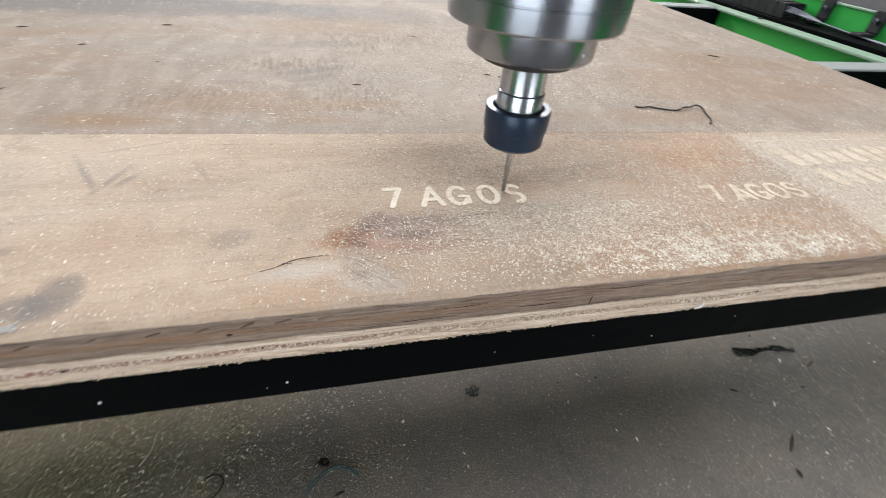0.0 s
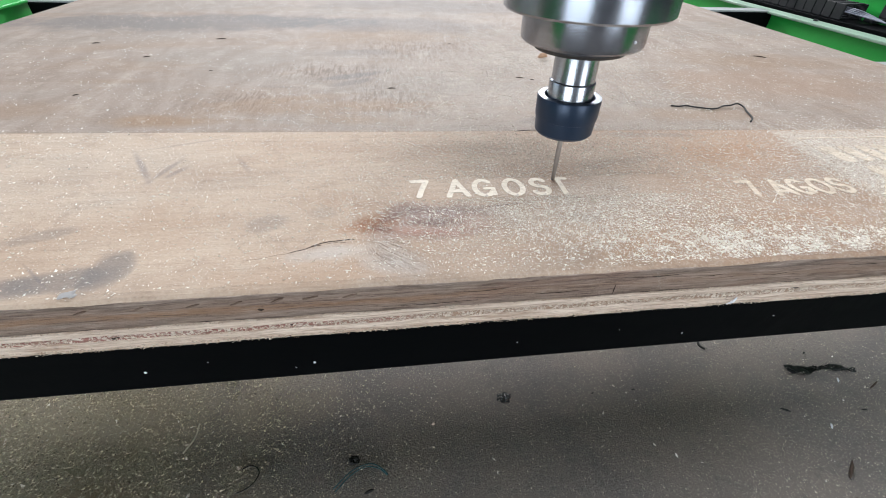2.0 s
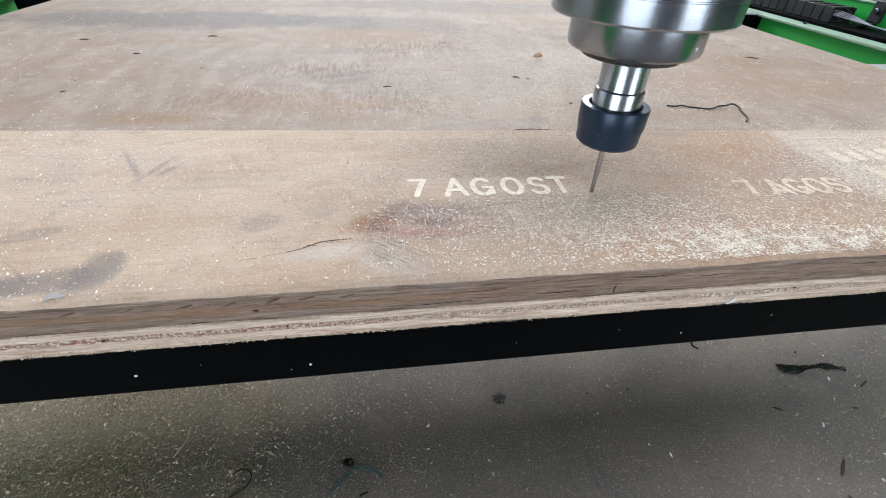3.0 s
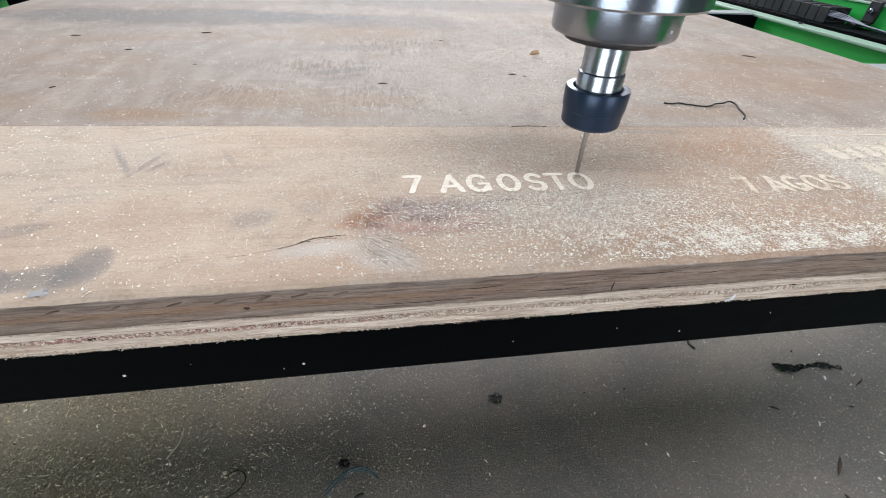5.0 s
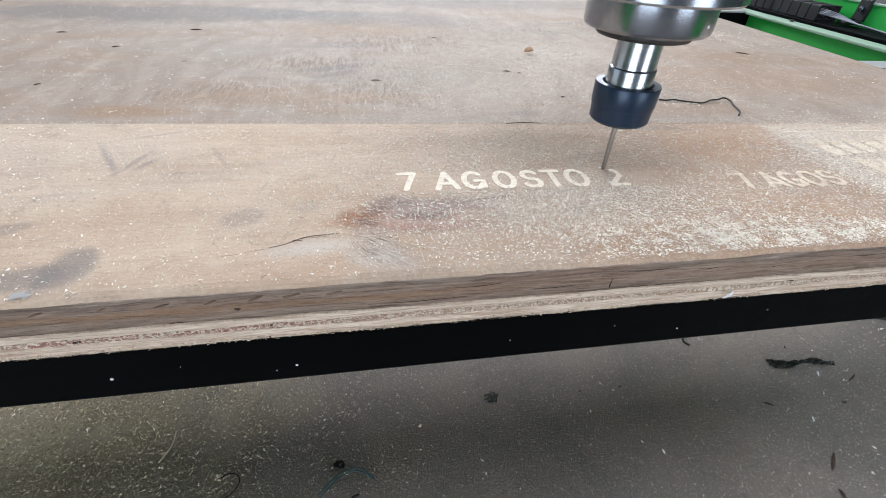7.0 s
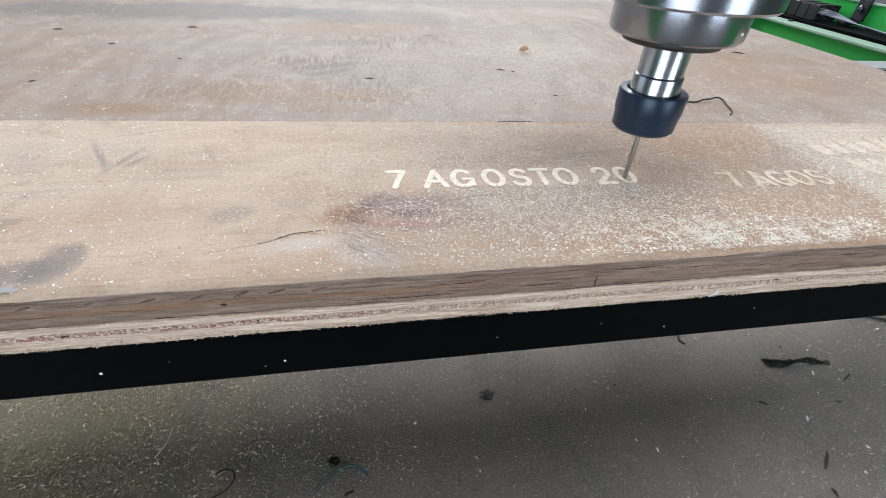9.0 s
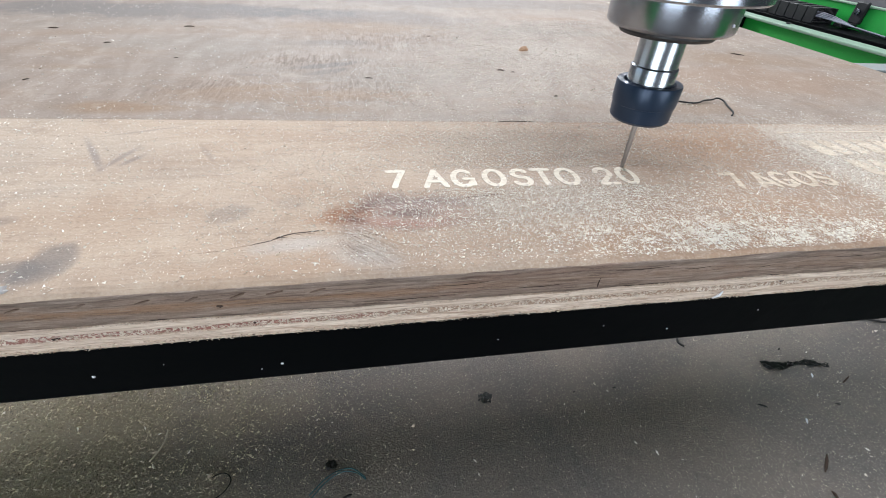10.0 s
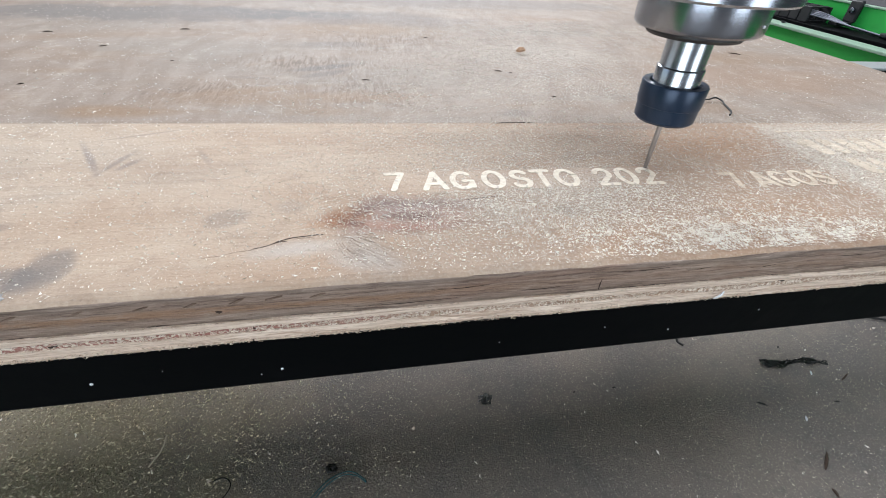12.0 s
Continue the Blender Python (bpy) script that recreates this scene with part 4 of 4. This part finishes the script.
tagged(part("glue_blob", bm, GLUE), "white dried glue blob at the board's edge", "glue blob")


def scatter(name, count, density, area, z, size, material, label, seed, flat=0.7):
    """Loose slivers strewn over an area, with the given density; one joined mesh."""
    rnd = random.Random(seed)
    verts, faces = [], []
    x0, x1, y0, y1 = area
    made = tries = 0
    while made < count and tries < count * 60:
        tries += 1
        x, y = rnd.uniform(x0, x1), rnd.uniform(y0, y1)
        if rnd.random() > density(x, y):
            continue
        made += 1
        a = rnd.uniform(0, 2 * math.pi)
        l = size * (0.5 + 1.5 * rnd.random() ** 3)
        w = l * rnd.uniform(0.2, 0.5)
        tall = l * rnd.uniform(0.2, flat)
        c, s = math.cos(a), math.sin(a)
        k = len(verts)
        bend = rnd.uniform(-0.4, 0.4) * l
        for u, v, t in ((-l / 2, 0, rnd.random() * tall), (bend * 0.3, -w / 2, 0), (bend * 0.3, w / 2, tall * 0.3), (l / 2, bend, rnd.random() * tall), (0, bend * 0.5, tall)):
            verts.append((x + u * c - v * s, y + u * s + v * c, z + t))
        faces += [(k, k + 1, k + 4), (k + 1, k + 3, k + 4), (k + 3, k + 2, k + 4), (k + 2, k, k + 4), (k, k + 2, k + 3, k + 1)]
    mesh = bpy.data.meshes.new(name)
    mesh.from_pydata(verts, [], faces)
    mesh.materials.append(material)
    return tagged(new(name, mesh), label, name.replace("_", " "), kind="stuff")


def bump(x, y, cx, cy, sx, sy):
    return math.exp(-(((x - cx) / sx) ** 2 + ((y - cy) / sy) ** 2))


def front_density(x, y):
    clump = 0.55 + 0.9 * noise.noise((x * 55, y * 80, 4.0))
    patchy = max(0.35, 0.8 + 0.7 * noise.noise((x * 30, y * 40, 7.0)))
    d = 0.06 + (0.85 * bump(x, y, 0.09, -0.038, 0.105, 0.034) + 0.62 * bump(x, y, 0.09, 0.035, 0.11, 0.045)) * patchy
    d += (2.0 * bump(x, y, 0.205, -0.078, 0.060, 0.013) + 0.6 * bump(x, y, 0.15, -0.066, 0.12, 0.022)) * max(0.12, clump)
    d += 0.55 * bump(x, y, 0.33, 0.01, 0.05, 0.055) + 0.12 * bump(x, y, 0.20, 0.02, 0.12, 0.06)
    if y < front_y(x) + 0.0012 + 0.004 * abs(noise.noise((x * 70, 2.0, 8.0))):
        return 0
    if -0.004 < x < 0.182 and -0.0195 < y < 0.005:
        d *= 0.18
    return d * (0.75 if x < -0.04 else 1.0)


def back_density(x, y):
    d = 0.05 + 0.9 * bump(x, y, 0.17, 0.27, 0.11, 0.10) + 0.5 * bump(x, y, 0.24, 0.17, 0.10, 0.05) + 0.7 * bump(x, y, 0.30, 0.43, 0.16, 0.06) + 0.35 * bump(x, y, 0.05, 0.15, 0.15, 0.06)
    return d * max(0.2, 0.6 + 0.8 * noise.noise((x * 20, y * 20, 9.0)))


scatter("sawdust", 84000, front_density, (-0.35, 0.50, -0.095, 0.10), 0.0, 0.00092, CHIP, "pale sawdust chips strewn round the lettering", 3, 0.4)
scatter("sawdust", 34000, back_density, (-0.45, 0.62, 0.10, 0.75), 0.0, 0.0013, CHIP, "pale sawdust chips strewn over the back of the board", 5, 0.4)
scatter("sawdust", 5500, lambda x, y: min(1.0, bump(x, y, 0.350, -0.004, 0.060, 0.045) * 1.6 + 0.25 * bump(x, y, 0.42, 0.03, 0.08, 0.04)), (0.30, 0.56, -0.07, 0.075), 0.0, 0.0011, CHIP, "pale sawdust heaped over the engraved panel", 7)


def clumped(x, y):
    """Loose drifts of pale curls along the front of the board, thick in places and bare between."""
    drift = noise.noise((x * 75, y * 120, 14.0)) + 0.5 * noise.noise((x * 190, y * 260, 3.0))
    d = bump(x, y, 0.215, -0.078, 0.060, 0.013) + 0.45 * bump(x, y, 0.13, -0.074, 0.05, 0.013) + 0.05 * bump(x, y, 0.10, -0.04, 0.12, 0.04)
    return 0 if y < front_y(x) + 0.003 else d * max(0.04, min(1.0, 0.35 + 1.6 * drift))


scatter("sawdust", 5200, clumped, (0.02, 0.34, -0.094, 0.02), 0.0, 0.00120, CHIP_LIGHT, "pale curled shavings drifted along the board's front", 29, 0.45)
scatter("sawdust", 11000, lambda x, y: 0.10 + 0.9 * bump(x, y, 0.10, -0.038, 0.11, 0.035) + 0.35 * bump(x, y, 0.10, 0.04, 0.11, 0.04) if y > front_y(x) + 0.003 and not (0 < x < 0.18 and -0.021 < y < 0.004) else 0, (-0.30, 0.36, -0.093, 0.09), 0.0, 0.0012, CHIP_LIGHT, "single pale chips scattered over the board", 31, 0.4)


def edge_fibres():
    """Torn fibre ends standing out of the sawn edge, and dust lodged in its open joint."""
    rnd = random.Random(23)
    verts, faces = [], []
    for i in range(9000):
        x = rnd.uniform(-0.30, 0.45)
        z, size = rnd.choice(((rnd.uniform(-0.0318, -0.0283), 0.0007), (-0.0385 + rnd.uniform(0.0003, 0.0026), 0.0008), (rnd.uniform(-0.0242, -0.0229), 0.0006)))
        if noise.noise((x * 40, z * 500, 2.0)) < -0.25:
            continue
        y = -0.0886 + 0.012 * x + rnd.uniform(-0.0004, 0.0004)
        k = len(verts)
        for _ in range(4):
            verts.append((x + rnd.uniform(-1, 1) * size, y - rnd.uniform(-0.3, 0.8) * size, z + rnd.uniform(-0.6, 0.6) * size))
        faces += [(k, k + 1, k + 2), (k, k + 2, k + 3), (k, k + 3, k + 1), (k + 1, k + 3, k + 2)]
    mesh = bpy.data.meshes.new("edge_fibres")
    mesh.from_pydata(verts, [], faces)
    mesh.materials.append(FIBRE)
    return tagged(new("edge_fibres", mesh), "torn pale fibre ends and dust on the board's sawn edge", "fibres", kind="stuff")


edge_fibres()


def floor_density(x, y):
    return 0.16 + 0.9 * bump(x, y, -0.50, 0.12, 0.36, 0.25) + 0.3 * bump(x, y, 0.8, 0.05, 0.3, 0.2)


scatter("floor_dust", 75000, floor_density, (-0.75, 1.25, -0.16, 0.34), FLOOR, 0.0017, CHIP_DARK, "sawdust strewn over the concrete floor", 11)
scatter("floor_dust", 38000, lambda x, y: min(1.0, 1.2 * bump(x, y, -0.52, 0.14, 0.30, 0.20)) * max(0.2, 0.7 + 0.8 * noise.noise((x * 22, y * 22, 5.0))), (-0.80, 0.05, -0.06, 0.34), FLOOR, 0.0025, CHIP_FLOOR, "yellowish sawdust heaped over the concrete floor", 17)
scatter("floor_chips", 500, floor_density, (-0.6, 1.1, -0.16, 0.34), FLOOR, 0.0042, CHIP, "pale wood chips on the concrete floor", 13)


# ---- scraps on the floor ----
def scrap():
    """A crumpled strip of dark film: a broad end, a twist and a tail."""
    bm = bmesh.new()
    rows = []
    n = 26
    for i in range(n + 1):
        u = i / n
        x = 0.657 + 0.123 * u
        y = 0.160 - 0.014 * u - 0.004 * math.sin(u * 7)
        w = 0.0085 * (0.75 + 0.35 * math.sin(u * 5)) * max(0.0, 1 - (u / 0.50) ** 3) + 0.0030 * (1 if u > 0.40 else 0) + 0.004 * bump(u, 0, 0.75, 0, 0.1, 1)
        row = []
        for k in range(5):
            v = k / 4 - 0.5
            z = FLOOR + 0.0050 + 0.0045 * noise.noise((u * 14, v * 5, 3.0))
            row.append(bm.verts.new((x + 0.3 * v * w, y + 2 * v * w, z)))
        rows.append(row)
    for a, b in zip(rows, rows[1:]):
        for k in range(4):
            bm.faces.new((a[k], b[k], b[k + 1], a[k + 1]))
    bmesh.ops.solidify(bm, geom=bm.faces[:], thickness=0.0012)
    return tagged(part("film_scrap", bm, DARK_SCRAP), "crumpled scrap of black film on the concrete floor", "scrap")


scrap()


def lump(name, x, y, r, height, material, label, category, seed):
    bm = bmesh.new()
    bmesh.ops.create_icosphere(bm, subdivisions=3, radius=1.0, matrix=Matrix.Translation((x, y, FLOOR + height * 0.5)) @ Matrix.Diagonal((r, r * 0.8, height, 1)))
    for v in bm.verts:
        v.co += (v.co - Vector((x, y, FLOOR))).normalized() * r * 0.45 * noise.noise(v.co * 300 + Vector((seed, 0, 0)))
    return tagged(part(name, bm, material), label, category)


lump("dark_lump", 0.1525, 0.151, 0.0115, 0.0020, DARK_SCRAP, "dark crumbly lump on the concrete floor", "lump", 1.0)
lump("dark_lump", -0.082, 0.071, 0.008, 0.0020, THREAD, "small dark clot of dirt on the concrete floor", "lump", 6.0)
tagged(part("teal_thread", tube(curve([(-0.105, 0.030, FLOOR + 0.002), (-0.088, 0.048, FLOOR + 0.002), (-0.067, 0.059, FLOOR + 0.003), (-0.048, 0.056, FLOOR + 0.002), (-0.036, 0.046, FLOOR + 0.002), (-0.040, 0.052, FLOOR + 0.003), (-0.058, 0.063, FLOOR + 0.003), (-0.084, 0.056, FLOOR + 0.002), (-0.108, 0.034, FLOOR + 0.002)]), 0.0007, 6), TEAL, smooth=True), "thin teal thread curled on the concrete floor", "thread")
tagged(part("black_hair", tube(curve([(-0.235, 0.0735, FLOOR + 0.001), (-0.225, 0.0770, FLOOR + 0.002), (-0.2156, 0.0745, FLOOR + 0.002), (-0.2100, 0.0650, FLOOR + 0.002), (-0.2152, 0.0525, FLOOR + 0.002), (-0.226, 0.0450, FLOOR + 0.001), (-0.236, 0.042, FLOOR + 0.001)]), 0.0008, 6), THREAD, smooth=True), "curled black thread on the concrete floor", "thread")
tagged(part("hooked_thread", tube(curve([(0.5435, 0.240, FLOOR + 0.001), (0.5385, 0.2315, FLOOR + 0.002), (0.5365, 0.2240, FLOOR + 0.001), (0.5420, 0.2150, FLOOR + 0.001)]), 0.0020, 6), THREAD, smooth=True), "short hooked black thread on the concrete floor", "thread")
tagged(part("pale_curl", tube(curve([(-0.313, 0.150, FLOOR + 0.001), (-0.312, 0.128, FLOOR + 0.002), (-0.322, 0.105, FLOOR + 0.001)]), 0.0012, 6), CHIP_DARK, smooth=True), "pale curled shaving on the concrete floor", "shaving")
tagged(part("twig", tube([(0.94, 0.250, FLOOR + 0.002), (0.985, 0.233, FLOOR + 0.003), (1.06, 0.205, FLOOR + 0.002)], 0.0024, 6, True), THREAD), "thin dark twig on the concrete floor", "twig")
for x, y, length, width, turn, mat, label in ((0.626, -0.013, 0.034, 0.0045, 43, edge_dark, "short black splinter on the concrete floor"), (0.732, 0.073, 0.010, 0.0022, -10, THREAD, "small black fragment on the concrete floor"), (0.653, 0.052, 0.010, 0.003, 60, WHITE, "white flake on the concrete floor"), (0.735, 0.130, 0.010, 0.003, 60, WHITE, "white flake on the concrete floor"),
                                             (0.60, 0.085, 0.016, 0.003, -30, THREAD, "thin dark splinter on the concrete floor"), (0.37, 0.145, 0.006, 0.0025, 0, THREAD, "small dark fragment on the concrete floor"), (0.30, 0.145, 0.005, 0.002, 20, THREAD, "small dark fragment on the concrete floor"), (0.79, 0.115, 0.028, 0.003, 25, edge_dark, "thin brown splinter on the concrete floor"),
                                             (0.60, -0.055, 0.012, 0.004, 90, edge_dark, "brown flake on the concrete floor"), (-0.06, 0.026, 0.014, 0.004, 20, THREAD, "small dark clot of dirt on the concrete floor"), (0.72, 0.19, 0.006, 0.003, 30, THREAD, "small dark fragment on the concrete floor")):
    shard("floor_fragment", x, y, FLOOR, length, width, turn, mat, label, "fragment", "fragments on the floor")


# ---- what moves ----
TIP = [
    (0.0, 0.0785, -0.0030), (0.1, 0.0810, -0.0090), (0.2, 0.0840, -0.0125), (0.3, 0.0850, -0.0165), (0.4, 0.0805, -0.0215), (0.5, 0.0790, -0.0190), (0.6, 0.0870, -0.0110), (0.8, 0.0930, 0.0030), (1.0, 0.1040, -0.0050), (1.2, 0.1010, -0.0130), (1.4, 0.1000, -0.0080),
    (1.6, 0.1000, 0.0030), (1.8, 0.1010, 0.0080), (2.0, 0.0960, 0.0010), (2.2, 0.0990, -0.0060), (2.4, 0.1010, -0.0120), (2.6, 0.1080, -0.0050), (2.8, 0.1210, -0.0070), (3.0, 0.1170, -0.0170), (3.2, 0.1220, -0.0100),
    (3.5, 0.1230, 0.0000), (3.8, 0.1150, 0.0030), (4.1, 0.1100, -0.0080), (4.4, 0.1150, -0.0170), (4.6, 0.1110, -0.0120),
    (4.8, 0.1110, -0.0030), (5.0, 0.1170, 0.0040), (5.2, 0.1220, -0.0040), (5.4, 0.1190, -0.0150), (5.6, 0.1240, -0.0030), (5.8, 0.1450, -0.0040), (6.0, 0.1390, -0.0120), (6.2, 0.1440, -0.0160), (6.4, 0.1390, -0.0150),
    (6.6, 0.1430, -0.0090), (6.8, 0.1430, 0.0020), (7.0, 0.1380, 0.0030), (7.2, 0.1460, -0.0030), (7.5, 0.1440, 0.0020), (7.8, 0.1380, -0.0130), (8.1, 0.1450, -0.0150), (8.4, 0.1620, -0.0080), (8.6, 0.1580, 0.0030),
    (8.8, 0.1520, -0.0030), (9.0, 0.1540, -0.0120), (9.2, 0.1610, -0.0110), (9.4, 0.1630, -0.0090), (9.6, 0.1540, -0.0160), (9.8, 0.1530, -0.0050), (10.0, 0.1580, 0.0030), (10.2, 0.1620, -0.0060), (10.4, 0.1570, -0.0160),
    (10.6, 0.1690, -0.0000), (10.8, 0.1760, -0.0070), (11.0, 0.1720, -0.0150), (11.2, 0.1750, -0.0170), (11.4, 0.1740, -0.0100), (11.6, 0.1790, -0.0000), (11.8, 0.1710, 0.0040), (12.0, 0.1750, 0.0020),
]


def flying_chips():
    """Chips thrown off the cutter: each lies by it, leaps over the front edge and drops to the floor."""
    rnd = random.Random(41)
    made = []
    times = [1.42 + 0.012 * k for k in range(16)] + [6.40 + 0.014 * k for k in range(10)] + [rnd.uniform(0.4, 11.6) for _ in range(22)]
    for k, t in enumerate(times):
        l = rnd.uniform(0.0011, 0.0024)
        bm = tube([(-l / 2, 0, 0), (0, 0.0002, 0.0003), (l / 2, 0, 0)], 0.00028, 4, True)
        ob = tagged(part("flying_chip", bm, CHIP), "pale wood chip thrown off by the cutter", "wood chip", "flying chips")
        x0 = 0.02 + 0.16 * rnd.random()
        made.append((ob, t, x0, rnd.uniform(-0.030, -0.060), x0 + rnd.uniform(-0.16, 0.10), rnd.uniform(0, 180)))
    return made


CHIPS = flying_chips()


def motions():
    for ob, t, x0, y0, x1, turn in CHIPS:
        mid = (x0 + x1) / 2
        walk(ob, [(0.0, pose(x0, y0, 0.0006, 0, 0, turn)), (t - 0.17, pose(x0, y0, 0.0006, 0, 0, turn)), (t - 0.10, pose(0.7 * x0 + 0.3 * x1, -0.100, 0.022, 20, 0, turn)), (t, pose(mid, -0.125, -0.045, 50, 30, turn + 20)),
                  (t + 0.10, pose(0.4 * x0 + 0.6 * x1, -0.13, -0.20, 80, 30, turn + 40)), (t + 0.22, pose(x1, -0.135, FLOOR + 0.0006, 0, 0, turn + 60)), (max(12.0, t + 0.4), pose(x1, -0.135, FLOOR + 0.0006, 0, 0, turn + 60))])
    walk(SPINDLE, [(t, pose(x, y, 0.0)) for t, x, y in TIP])
    # each stroke comes up out of the wood as the cutter clears it
    for thing, made in LETTERS:
        for stroke, t in made:
            if t > 0:
                walk(stroke, [(0.0, pose(0, 0, -0.0009)), (t, pose(0, 0, -0.0009)), (t + 0.2, pose(0, 0, 0)), (12.0, pose(0, 0, 0))])


motions()
